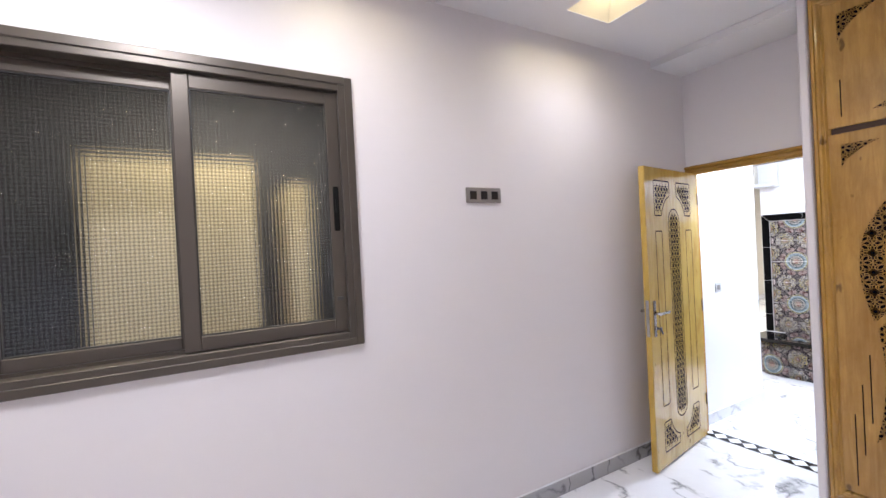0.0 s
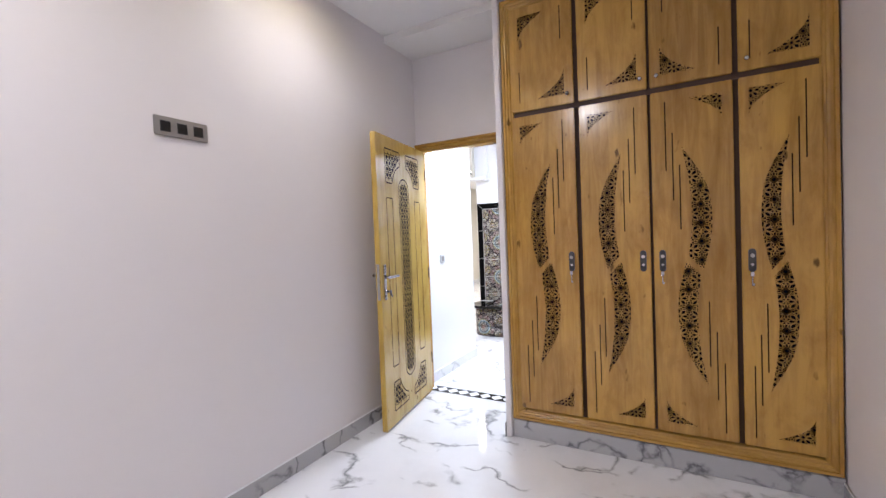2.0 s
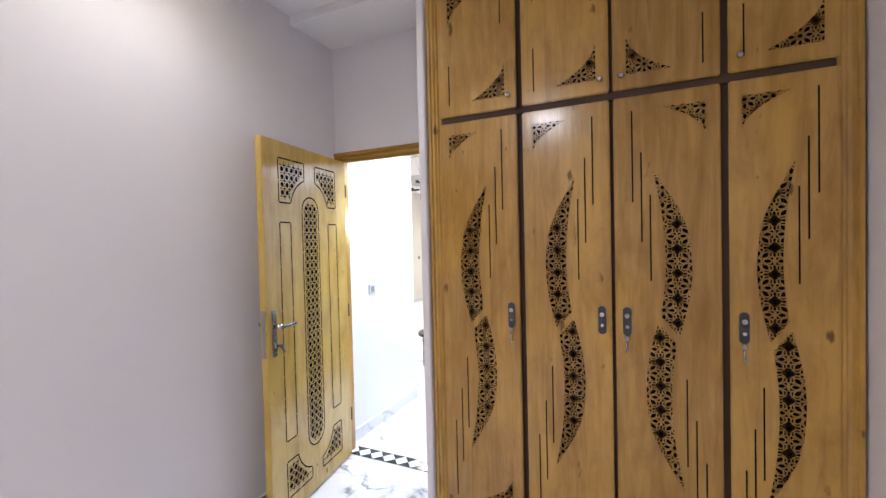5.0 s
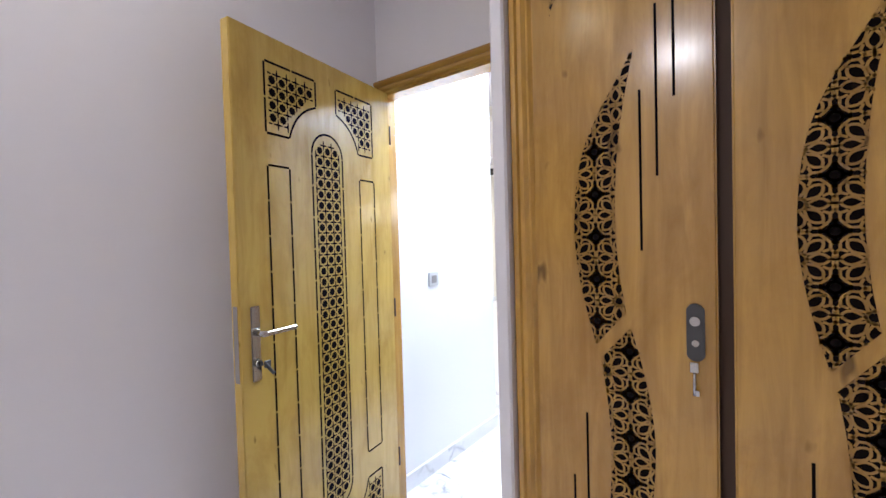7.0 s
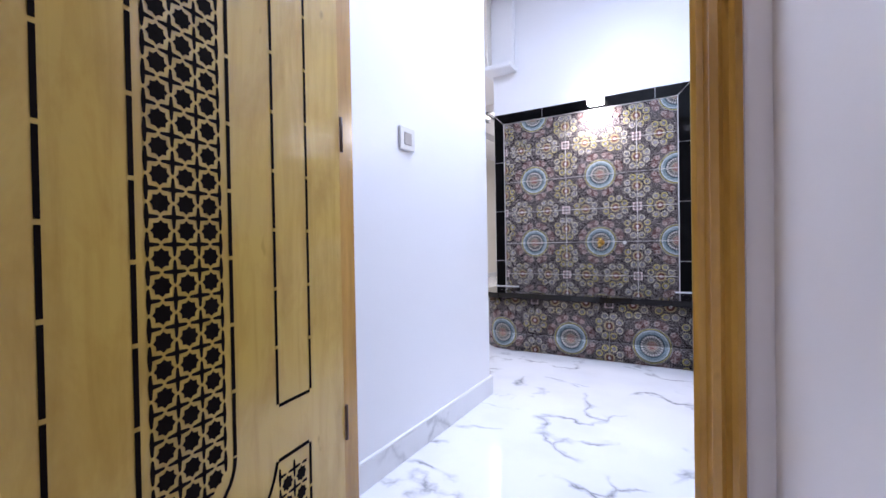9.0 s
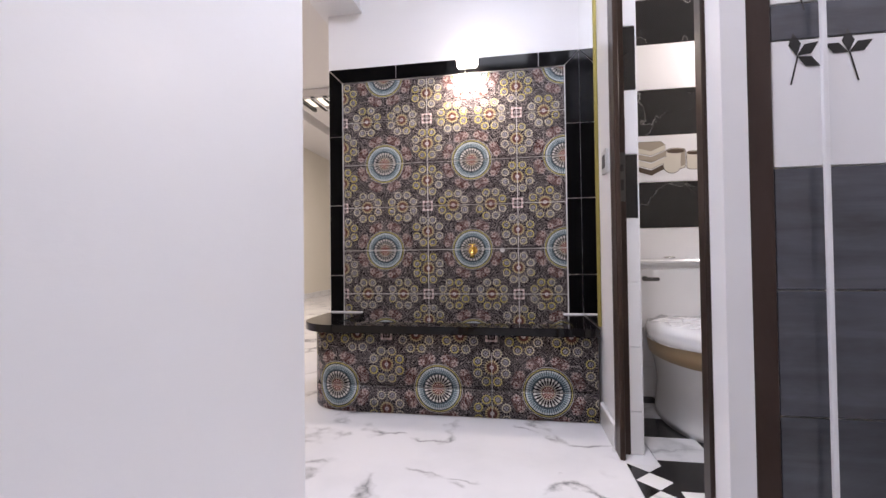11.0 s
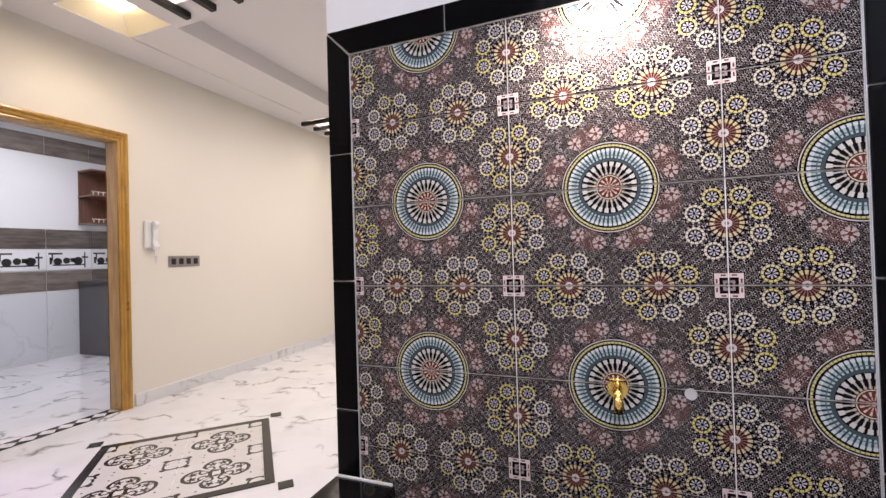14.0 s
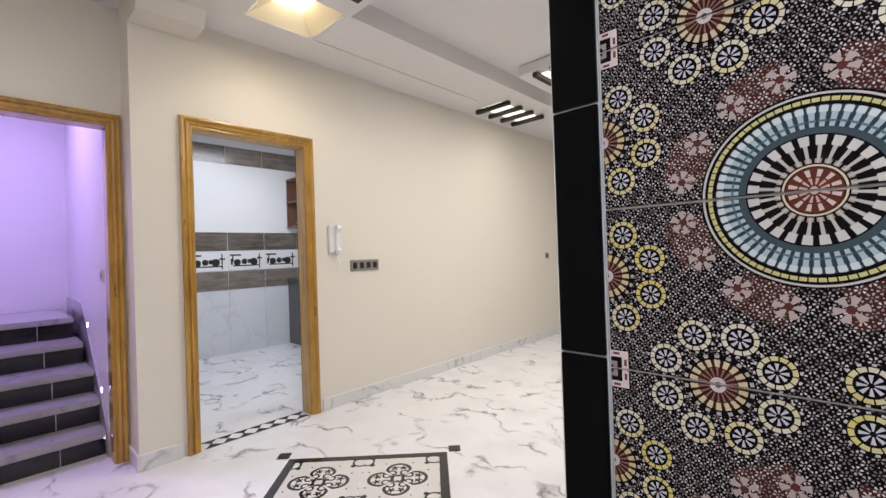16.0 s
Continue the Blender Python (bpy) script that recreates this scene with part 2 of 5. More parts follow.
    col = blend(t, d.between(0.036, 0.055) * spokes(a, 12, 0.20), col, (0.56, 0.46, 0.42))
    col = blend(t, d.between(0.014, 0.032) * spokes(a, 12, 0.22), col, (0.50, 0.36, 0.30))
    col = blend(t, d.below(0.009), col, (0.5, 0.42, 0.38))
    feed(m, "Base Color", col)
    bump(m, noisy(t, place(t), 30, 2), 0.02, 0.002)
    return m


M = {
    "wall": plaster("bedroom_wall_paint", (0.79, 0.755, 0.77)),
    "hall": plaster("hall_wall_paint", (0.80, 0.80, 0.82), 0.35, 0.02),
    "salon": plaster("salon_wall_paint", (0.77, 0.73, 0.65), 0.45),
    "purple_wall": plaster("stair_wall_paint", (0.78, 0.77, 0.80), 0.5),
    "ceiling": plaster("ceiling_plaster", (0.80, 0.78, 0.78), 0.6, 0.03),
    "floor": marble("marble_floor_tile", vein=(0.20, 0.20, 0.215), wide=0.95, scale=1.25, cloudy=0.6, amount=0.95, broken=2.7, keep=0.47),
    "skirting": marble("marble_skirting", (0.46, 0.46, 0.48), (0.13, 0.13, 0.145), 0.12, 1.0, 1.6),
    "wood": wood("varnished_pine", (0.56, 0.320, 0.062), (0.33, 0.172, 0.029)),
    "wood_x": wood("varnished_pine_across", (0.52, 0.305, 0.064), (0.30, 0.155, 0.028), 0),
    "wood_y": wood("varnished_pine_along", (0.52, 0.305, 0.064), (0.30, 0.155, 0.028), 1),
    "leaf": wood("door_pine", (0.55, 0.370, 0.078), (0.37, 0.222, 0.038)),
    # near-black colour for the shade inside fretwork openings
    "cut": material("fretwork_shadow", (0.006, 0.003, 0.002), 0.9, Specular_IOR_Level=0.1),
    "gap": material("wardrobe_gap", (0.060, 0.026, 0.009), 0.6),
    "alu": material("bronze_aluminium", (0.10, 0.085, 0.070), 0.36, 0.55),
    "rubber": material("black_gasket", (0.015, 0.015, 0.016), 0.5),
    "chrome": material("chrome", (0.48, 0.46, 0.43), 0.17, 1.0),
    "pewter": material("pewter", (0.085, 0.082, 0.080), 0.42, 0.6),
    "brass": material("brass", (0.80, 0.55, 0.16), 0.2, 1.0),
    "plate": material("grey_plastic", (0.30, 0.28, 0.27), 0.35, 0.3),
    "plate_white": material("silver_plastic", (0.58, 0.58, 0.58), 0.3, 0.2),
    "socket": material("dark_plastic", (0.02, 0.018, 0.018), 0.3),
    "black_tile": material("black_glazed_tile", (0.003, 0.003, 0.0035), 0.07, Specular_IOR_Level=0.06),
    "grout": material("white_grout", (0.78, 0.76, 0.73), 0.8),
    "granite": material("black_granite", (0.008, 0.007, 0.008), 0.12, Specular_IOR_Level=0.15),
    "white": material("white_plastic", (0.80, 0.80, 0.82), 0.3),
    "ceramic": material("white_ceramic", (0.82, 0.82, 0.83), 0.08),
    "dark_frame": wood("dark_brown_frame", (0.050, 0.032, 0.026), (0.026, 0.016, 0.013), 2, 0.3, False),
    "zellige": zellige_print(),
    "black": material("matt_black", (0.010, 0.009, 0.009), 0.5),
    "lamp_warm": glow("warm_lamp", (1.0, 0.86, 0.58), 26.0),
    "lamp_white": glow("white_lamp", (1.0, 0.93, 0.82), 22.0),
    "lamp_violet": glow("violet_led", (0.62, 0.50, 1.0), 14.0),
}
M["dark_frame"].node_tree.nodes["Principled BSDF"].inputs["Coat Weight"].default_value = 0.05
M["dark_frame"].node_tree.nodes["Principled BSDF"].inputs["Specular IOR Level"].default_value = 0.2


# ---- building blocks ----
def link_mesh(name, bm, mat):
    me = bpy.data.meshes.new(name)
    bm.normal_update()
    bm.to_mesh(me)
    bm.free()
    for one in mat if isinstance(mat, (list, tuple)) else [mat]:
        me.materials.append(M[one] if isinstance(one, str) else one)
    return me


def part(name, bm, mat, parent=None, label=""):
    ob = new(name, link_mesh(name, bm, mat))
    if parent is not None:
        ob.parent = parent
    return tagged(ob, label)


def thing(name, x, y, z, label, category, group="", kind="", turn=0):
    ob = new(name)
    ob.matrix_basis = pose(x, y, z, 0, 0, turn)
    ob.empty_display_size = 0.1
    return tagged(ob, label, category, group, kind)


def add_box(bm, x0, y0, z0, x1, y1, z1, bevel=0.0, seg=1):
    tmp = bmesh.new()
    bmesh.ops.create_cube(tmp, size=1.0)
    for v in tmp.verts:
        v.co = Vector(((x0 + x1) / 2 + v.co.x * (x1 - x0), (y0 + y1) / 2 + v.co.y * (y1 - y0), (z0 + z1) / 2 + v.co.z * (z1 - z0)))
    if bevel:
        bmesh.ops.bevel(tmp, geom=tmp.edges[:], offset=bevel, segments=seg, affect="EDGES", clamp_overlap=True)
    me = bpy.data.meshes.new("tmp")
    tmp.to_mesh(me)
    tmp.free()
    bm.from_mesh(me)
    bpy.data.meshes.remove(me)
    return bm


def box(x0, y0, z0, x1, y1, z1, bevel=0.0, seg=1):
    return add_box(bmesh.new(), x0, y0, z0, x1, y1, z1, bevel, seg)


def boxes(*rows, bevel=0.0):
    bm = bmesh.new()
    for r in rows:
        add_box(bm, *r, bevel=bevel)
    return bm


def prism(outline, axis, a, b, bevel=0.0):
    """An outline of two coordinates drawn out along the axis from a to b. The other two axes stay in their order."""
    bm = bmesh.new()

    def at(p, w):
        c = list(p)
        c.insert(axis, w)
        return bm.verts.new(c)

    low, high = [at(p, a) for p in outline], [at(p, b) for p in outline]
    bm.faces.new(low)
    bm.faces.new(high)
    for i in range(len(outline)):
        j = (i + 1) % len(outline)
        bm.faces.new((low[i], low[j], high[j], high[i]))
    bmesh.ops.recalc_face_normals(bm, faces=bm.faces[:])
    if bevel:
        bmesh.ops.bevel(bm, geom=bm.edges[:], offset=bevel, segments=2, affect="EDGES", clamp_overlap=True)
    return bm


def rod(p, q, r, sides=12, r2=None):
    bm = bmesh.new()
    p, q = Vector(p), Vector(q)
    bmesh.ops.create_cone(bm, cap_ends=True, segments=sides, radius1=r, radius2=r if r2 is None else r2, depth=(q - p).length)
    turn = (q - p).to_track_quat("Z", "Y").to_matrix().to_4x4()
    bmesh.ops.transform(bm, matrix=Matrix.Translation((p + q) / 2) @ turn, verts=bm.verts)
    for f in bm.faces:
        f.smooth = len(f.verts) == 4
    return bm


def join(*several):
    out = bmesh.new()
    for b in several:
        me = bpy.data.meshes.new("tmp")
        b.to_mesh(me)
        b.free()
        out.from_mesh(me)
        bpy.data.meshes.remove(me)
    return out


def lathe(profile, sides=24, sx=1.0, sy=1.0):
    """Turned shape about z from (radius, height) pairs."""
    bm = bmesh.new()
    rings = []
    for r, z in profile:
        rings.append([bm.verts.new((r * sx * math.cos(2 * math.pi * i / sides), r * sy * math.sin(2 * math.pi * i / sides), z)) for i in range(sides)])
    for a, b in zip(rings, rings[1:]):
        for i in range(sides):
            f = bm.faces.new((a[i], a[(i + 1) % sides], b[(i + 1) % sides], b[i]))
            f.smooth = True
    bm.faces.new(rings[0][::-1])
    bm.faces.new(rings[-1])
    return bm


def setting(name, bm, mat, label, category):
    return tagged(part(name, bm, mat), label, category, kind="structure")


# ---- plan ----
ROOM_X, ROOM_BACK, CEIL = 2.70, -5.0, 2.974
WIN_Y0, WIN_Y1, WIN_Z0, WIN_Z1 = -4.22, -2.832, 1.196, 2.448
DOOR_X0, DOOR_X1, DOOR_Z = -0.020, 0.935, 2.20
WARD_Y = -0.51
HALL_X, HALL_Y1, HALL_CEIL = -0.033, 1.148, 2.75
RIGHT_X = 0.875
FOUNT_Y, FOUNT_X0 = 2.445, -0.545
SALON_X, SALON_CEIL = -3.15, 2.70

# floors
setting("floor", box(-6.2, -5.2, -0.12, 3.2, 9.0, 0.0), "floor", "glossy white marble-look floor tiles with grey veins", "floor")

# bedroom walls
W = 0.14
setting("wall_west", boxes((-W, ROOM_BACK, 0, 0, WIN_Y0, CEIL + 0.15), (-W, WIN_Y1, 0, 0, 0.12, CEIL + 0.15),
        (-W, WIN_Y0, 0, 0, WIN_Y1, WIN_Z0), (-W, WIN_Y0, WIN_Z1, 0, WIN_Y1, CEIL + 0.15)), "wall", "smooth pale grey plastered bedroom wall with a window", "wall")
setting("wall_north", boxes((0, 0, 0, DOOR_X0 + 0.03, 0.12, CEIL + 0.15), (DOOR_X1 - 0.03, 0, 0, 2.84, 0.12, CEIL + 0.15),
        (DOOR_X0 + 0.03, 0, DOOR_Z - 0.03, DOOR_X1 - 0.03, 0.12, CEIL + 0.15)), "wall", "pale grey plastered wall round the bedroom doorway", "wall")
setting("wall_east", box(ROOM_X, ROOM_BACK, 0, ROOM_X + W, 0, CEIL + 0.15), "wall", "pale grey plastered bedroom side wall", "wall")
setting("wall_south", box(-W, ROOM_BACK - W, 0, ROOM_X + W, ROOM_BACK, CEIL + 0.15), "wall", "plain pale grey bedroom end wall", "wall")
setting("ceiling", boxes((0, -0.405, 2.92, 0.972, 0, 3.0), (0, -0.405, 3.0, ROOM_X, 0, 3.08), (0, ROOM_BACK, CEIL, 0.26, -0.405, 3.08), (0.62, ROOM_BACK, CEIL, ROOM_X, -0.405, 3.08),
        (0.26, -1.20, CEIL, 0.62, -0.405, 3.08), (0.26, -2.65, CEIL, 0.62, -1.56, 3.08), (0.26, -4.10, CEIL, 0.62, -3.01, 3.08), (0.26, ROOM_BACK, CEIL, 0.62, -4.46, 3.08), (0.972, -0.405, 2.974, ROOM_X, 0, 3.0), (-0.1, -5.1, 3.082, 2.8, 0.1, 3.13)),
        "ceiling", "white plaster bedroom ceiling with a lowered strip", "ceiling")
setting("wall_pier", box(0.973, -0.546, 0, 1.0145, 0, 2.972, 0.006), "wall", "narrow white plastered pier beside the wardrobe", "wall")

# hall, vestibule and salon
setting("wall_hall", box(HALL_X - 0.16, 0.12, 0, HALL_X, HALL_Y1, 2.9), "hall", "bright white painted hall wall", "wall")
setting("wall_vestibule", box(-3.6, HALL_Y1 - 0.14, 0, HALL_X - 0.16, HALL_Y1, 2.9), "salon", "plain cream vestibule wall", "wall")
setting("wall_fountain", box(FOUNT_X0, FOUNT_Y, 0, RIGHT_X + 0.1, FOUNT_Y + 0.16, 2.9), "hall", "white plastered wall behind the wall fountain", "wall")
setting("wall_right", boxes((RIGHT_X, 0.12, 0, RIGHT_X + 0.1, 0.128, 2.9), (RIGHT_X, 0.942, 0, 0.917, 1.0, 2.9), (RIGHT_X, 1.768, 0, RIGHT_X + 0.075, FOUNT_Y, 2.9),
        (RIGHT_X, 0.128, 2.1, RIGHT_X + 0.1, 0.942, 2.9), (RIGHT_X, 1.0, 2.1, RIGHT_X + 0.075, 1.768, 2.9)), "hall", "white hall wall with two bathroom doorways", "wall")
setting("ceiling_hall", boxes((-3.6, 0.12, HALL_CEIL, RIGHT_X + 0.1, 2.34, HALL_CEIL + 0.1)), "ceiling", "white plaster hall ceiling", "ceiling")
KY0, KY1, KZ = 2.63, 3.43, 2.05
setting("wall_kitchen", boxes((SALON_X - 0.12, 2.335, 0, SALON_X, KY0, 2.95), (SALON_X - 0.12, KY1, 0, SALON_X, 8.6, 2.95), (SALON_X - 0.12, KY0, KZ, SALON_X, KY1, 2.95)),
        "salon", "long cream plastered salon wall with the kitchen doorway", "wall")
SY0, SY1, SZ = 1.47, 2.275, 2.05
STX = -3.38
setting("wall_stairs", boxes((STX - 0.12, HALL_Y1 - 0.14, 0, STX, SY0, 2.9), (STX - 0.12, SY1, 0, STX, 2.45, 2.9), (STX - 0.12, SY0, SZ, STX, SY1, 2.9), (STX, 2.335, 0, SALON_X - 0.12, 2.45, 2.95)),
        "salon", "cream wall with the staircase doorway", "wall")
setting("wall_salon_end", box(-3.3, 8.6, 0, 3.2, 8.75, 2.95), "salon", "plain cream salon end wall", "wall")
setting("wall_salon_side", box(3.0, 2.5, 0, 3.15, 8.6, 2.95), "salon", "plain cream salon side wall", "wall")
setting("wall_salon_back", box(RIGHT_X + 0.1, FOUNT_Y + 0.01, 0, 3.0, FOUNT_Y + 0.16, 2.95), "salon", "plain cream wall behind the bathrooms", "wall")
setting("ceiling_salon", boxes((SALON_X, 2.68, SALON_CEIL, -2.83, 8.6, 2.95), (-2.83, 5.15, SALON_CEIL, -2.41, 8.6, 2.95), (-2.815, 3.32, SALON_CEIL, -2.41, 5.15, 2.95),
        (-2.83, 2.68, SALON_CEIL, -2.41, 2.87, 2.95), (-2.83, 3.32, SALON_CEIL + 0.015, -2.815, 5.15, 2.95), (-2.41, 2.68, SALON_CEIL, 3.0, 3.36, 2.95), (-2.41, 3.36, 2.84, 3.0, 8.6, 2.95), (-3.3, 2.4, 2.95, 3.2, 8.7, 3.0)),
        "ceiling", "white plaster salon ceiling with a raised tray and a groove", "ceiling")


# ---- bedroom: window ----
def window_glass():
    m = material("patterned_glass", (0.56, 0.58, 0.62), 0.15, 0.0, IOR=1.25)
    m.node_tree.nodes["Principled BSDF"].inputs["Transmission Weight"].default_value = 1.0
    m.node_tree.nodes["Principled BSDF"].inputs["Specular IOR Level"].default_value = 0.25
    t = m.node_tree
    sep = t.nodes.new("ShaderNodeSeparateXYZ")
    t.links.new(place(t, (66, 66, 66)), sep.inputs[0])
    y, z = Sock(t, sep.outputs[1]), Sock(t, sep.outputs[2])
    relief = ((y * 2 * math.pi).op("SINE") + (z * 2 * math.pi).op("SINE")) * 0.5
    # tint varies with the relief, painting the light and shade of the pattern
    feed(m, "Base Color", blend(t, (relief * 0.5 + 0.5), (0.34, 0.35, 0.38), (0.72, 0.74, 0.78)))
    bump(m, relief, 1.0, 0.0030)
    return m


M["glass"] = window_glass()
M["latch_black"] = material("black_latch", (0.006, 0.006, 0.006), 0.6, Specular_IOR_Level=0.15)
win = thing("window_1", 0, 0, 0, "dark bronze aluminium sliding window with patterned glass panes", "window", kind="structure")


def ring(x0, x1, y0, y1, z0, z1, w, bevel=0.003):
    """Four bars round an opening in the y-z plane."""
    return boxes((x0, y0, z0, x1, y0 + w, z1), (x0, y1 - w, z0, x1, y1, z1), (x0, y0 + w, z0, x1, y1 - w, z0 + w), (x0, y0 + w, z1 - w, x1, y1 - w, z1), bevel=bevel)


part("window_frame", join(ring(-0.10, 0.016, WIN_Y0 - 0.004, WIN_Y1 + 0.004, WIN_Z0 - 0.004, WIN_Z1 + 0.004, 0.046),
     ring(0.004, 0.024, WIN_Y0 - 0.026, WIN_Y1 + 0.026, WIN_Z0 - 0.024, WIN_Z1 + 0.024, 0.036),
     boxes((-0.06, WIN_Y0 + 0.04, WIN_Z1 - 0.060, -0.048, WIN_Y1 - 0.04, WIN_Z1 - 0.042), (-0.060, WIN_Y0 + 0.04, WIN_Z0 + 0.042, -0.048, WIN_Y1 - 0.04, WIN_Z0 + 0.056))), "alu", win)
for x0, ya, yb in ((-0.044, -3.560, WIN_Y1 - 0.038), (-0.094, WIN_Y0 + 0.038, -3.505)):
    sash = part("sash", ring(x0, x0 + 0.032, ya, yb, WIN_Z0 + 0.044, WIN_Z1 - 0.044, 0.062), "alu", win)
    part("gasket", ring(x0 + 0.010, x0 + 0.026, ya + 0.060, yb - 0.060, WIN_Z0 + 0.104, WIN_Z1 - 0.104, 0.007, 0), "rubber", sash)
    pane = part("pane", box(x0 + 0.014, ya + 0.062, WIN_Z0 + 0.106, x0 + 0.019, yb - 0.062, WIN_Z1 - 0.106), "glass", sash)
    pane.visible_shadow = False
    if x0 > -0.05:
        part("latch", join(box(x0 + 0.030, yb - 0.046, 1.73, x0 + 0.038, yb - 0.018, 1.945, 0.003, 2), box(x0 + 0.036, yb - 0.037, 1.82, x0 + 0.046, yb - 0.027, 1.88, 0.002)), "latch_black", sash)
        part("catch", box(x0 + 0.030, yb - 0.050, 1.395, x0 + 0.040, yb - 0.020, 1.41, 0.001), "pewter", sash)

# made-up backdrop outside the window: cream blocks paint lit areas, dark walls unlit ones
M["shaft"] = plaster("unlit_shaft_render", (0.11, 0.11, 0.125), 0.8)
M["shaft_cream"] = plaster("lit_area_render", (0.70, 0.60, 0.40), 0.8)
setting("wall_shaft", boxes((-1.5, -5.2, 0, -1.4, -1.9, 3.4), (-1.4, -5.2, 0, -0.14, -5.1, 3.4), (-1.4, -2.0, 0, -0.14, -1.9, 3.4), (-1.5, -5.2, 3.4, -0.14, -1.9, 3.5)), "shaft", "backdrop wall outside the window, coloured dark where unlit", "wall")
setting("wall_shaft_lit_block", box(-1.4, -4.02, 0, -0.85, -3.17, 2.22), "shaft_cream", "cream block standing in for the lit area outside the window", "wall")
setting("wall_shaft_lit_strip", box(-1.4, -2.96, 0, -0.85, -2.83, 2.10), "shaft_cream", "narrow cream block standing in for a lit strip outside the window", "wall")


# ---- fretwork ----
def flat_polys(polys, to_world, name, parent, mat="cut", label=""):
    """Flat shapes given in two coordinates, laid into place by to_world; the default black paints shade in openings."""
    verts, faces = [], []
    for p in polys:
        faces.append(tuple(range(len(verts), len(verts) + len(p))))
        verts += [to_world(*q) for q in p]
    me = bpy.data.meshes.new(name)
    me.from_pydata(verts, [], faces)
    me.materials.append(M[mat])
    ob = new(name, me)
    ob.parent = parent
    return tagged(ob, label, kind="stuff")


def disc(cx, cy, r, n, turn=0.0):
    return [(cx + r * math.cos(2 * math.pi * i / n + turn), cy + r * math.sin(2 * math.pi * i / n + turn)) for i in range(n)]


def kite(cx, cy, a, r0, r1, wide, mid=0.5):
    c, s = math.cos(a), math.sin(a)
    rm = r0 + (r1 - r0) * mid
    return [(cx + r * c - w * s, cy + r * s + w * c) for r, w in ((r0, 0), (rm, -wide), (r1, 0), (rm, wide))]


def rosette_lines(cx, cy, p):
    """The strips of one square of the arabesque, p wide, as pairs of points: a flower of eight petals and curls at the corners."""
    out = []

    def path(pts):
        out.extend(zip(pts, pts[1:]))

    def at(r, a):
        return (cx + r * p * math.cos(a), cy + r * p * math.sin(a))

    e = math.pi / 8
    path([at(0.105, e * k) for k in range(17)])
    for i in range(8):
        a = 2 * e * i
        reach = 0.43 if i % 2 == 0 else 0.47
        for side in (-1, 1):
            path([at(0.105 + (reach - 0.105) * s, a + side * e * 0.86 * math.sin(math.pi * s) ** 0.8) for s in (0.0, 0.2, 0.4, 0.6, 0.8, 0.93, 1.0)])
        path([at(reach, a), at(0.53, a)])
        path([at(0.53, a - 0.5 * e), at(0.47, a - e), at(0.36, a - e)])
        path([at(0.53, a + 0.5 * e), at(0.47, a + e)])
        path([at(0.53, a - 0.5 * e), at(0.53, a), at(0.53, a + 0.5 * e)])
    for sx, sy in ((1, 1), (1, -1), (-1, 1), (-1, -1)):
        k = disc(cx + 0.5 * sx * p, cy + 0.5 * sy * p, 0.11 * p, 8)
        path(k + k[:1])
        for turn in range(4):
            c, s = math.cos(math.pi / 2 * turn), math.sin(math.pi / 2 * turn)
            mx, my = cx + 0.5 * sx * p, cy + 0.5 * sy * p
            path([(mx + 0.11 * p * c, my + 0.11 * p * s), (mx + 0.2 * p * c, my + 0.2 * p * s)])
            path([(mx + p * (0.2 * c - 0.05 * s), my + p * (0.2 * s + 0.05 * c)), (mx + p * (0.2 * c + 0.05 * s), my + p * (0.2 * s - 0.05 * c))])
    return out


def ribbons(lines, inside, wide=0.0048, step=0.006):
    """Narrow strips along the lines, kept where they are inside."""
    polys = []
    for (xa, ya), (xb, yb) in lines:
        long = math.hypot(xb - xa, yb - ya)
        if long < 1e-6:
            continue
        ux, uy = (xb - xa) / long, (yb - ya) / long
        n = max(1, math.ceil(long / step))
        for k in range(n):
            a, b = long * k / n - 0.0004, long * (k + 1) / n + 0.0004
            mx, my = xa + ux * (a + b) / 2, ya + uy * (a + b) / 2
            if inside(mx, my):
                h = wide / 2
                polys.append([(xa + ux * a - uy * h, ya + uy * a + ux * h), (xa + ux * a + uy * h, ya + uy * a - ux * h), (xa + ux * b + uy * h, ya + uy * b - ux * h), (xa + ux * b - uy * h, ya + uy * b + ux * h)])
    return polys


def smooth_curve(points):
    """x by height through (height, x) points, smoothly."""
    pts = sorted(points)

    def f(y):
        if y <= pts[0][0]:
            return pts[0][1]
        for n in range(len(pts) - 1):
            (ya, xa), (yb, xb) = pts[n], pts[n + 1]
            if y <= yb:
                before, after = pts[max(n - 1, 0)], pts[min(n + 2, len(pts) - 1)]
                ma = (xb - before[1]) / max(yb - before[0], 1e-6)
                mb = (after[1] - xa) / max(after[0] - ya, 1e-6)
                h, s = yb - ya, (y - ya) / (yb - ya)
                return (2 * s**3 - 3 * s**2 + 1) * xa + (s**3 - 2 * s**2 + s) * h * ma + (3 * s**2 - 2 * s**3) * xb + (s**3 - s**2) * h * mb
        return pts[-1][1]

    return f


def arabesque(bounds, lo, hi, x0, x1, p, steps=40):
    """Dark field between x bounds that change with height, and the wooden strips over it."""
    field, strips = [], []
    zs = [lo + (hi - lo) * k / steps for k in range(steps + 1)]
    for za, zb in zip(zs, zs[1:]):
        (a, b), (c, d) = bounds(za), bounds(zb)
        if max(b - a, d - c) > 0.0005:
            field.append([(a, za), (b, za), (d, zb), (c, zb)])

    def inside(x, y):
        a, b = bounds(min(max(y, lo), hi))
        return lo < y < hi and a < x < b

    for i in range(int((x1 - x0) / p) + 2):
        for j in range(int((hi - lo) / p) + 2):
            strips += rosette_lines(x0 + (i + 0.1) * p, lo + (j + 0.35) * p, p)
    return field, ribbons(strips, inside)


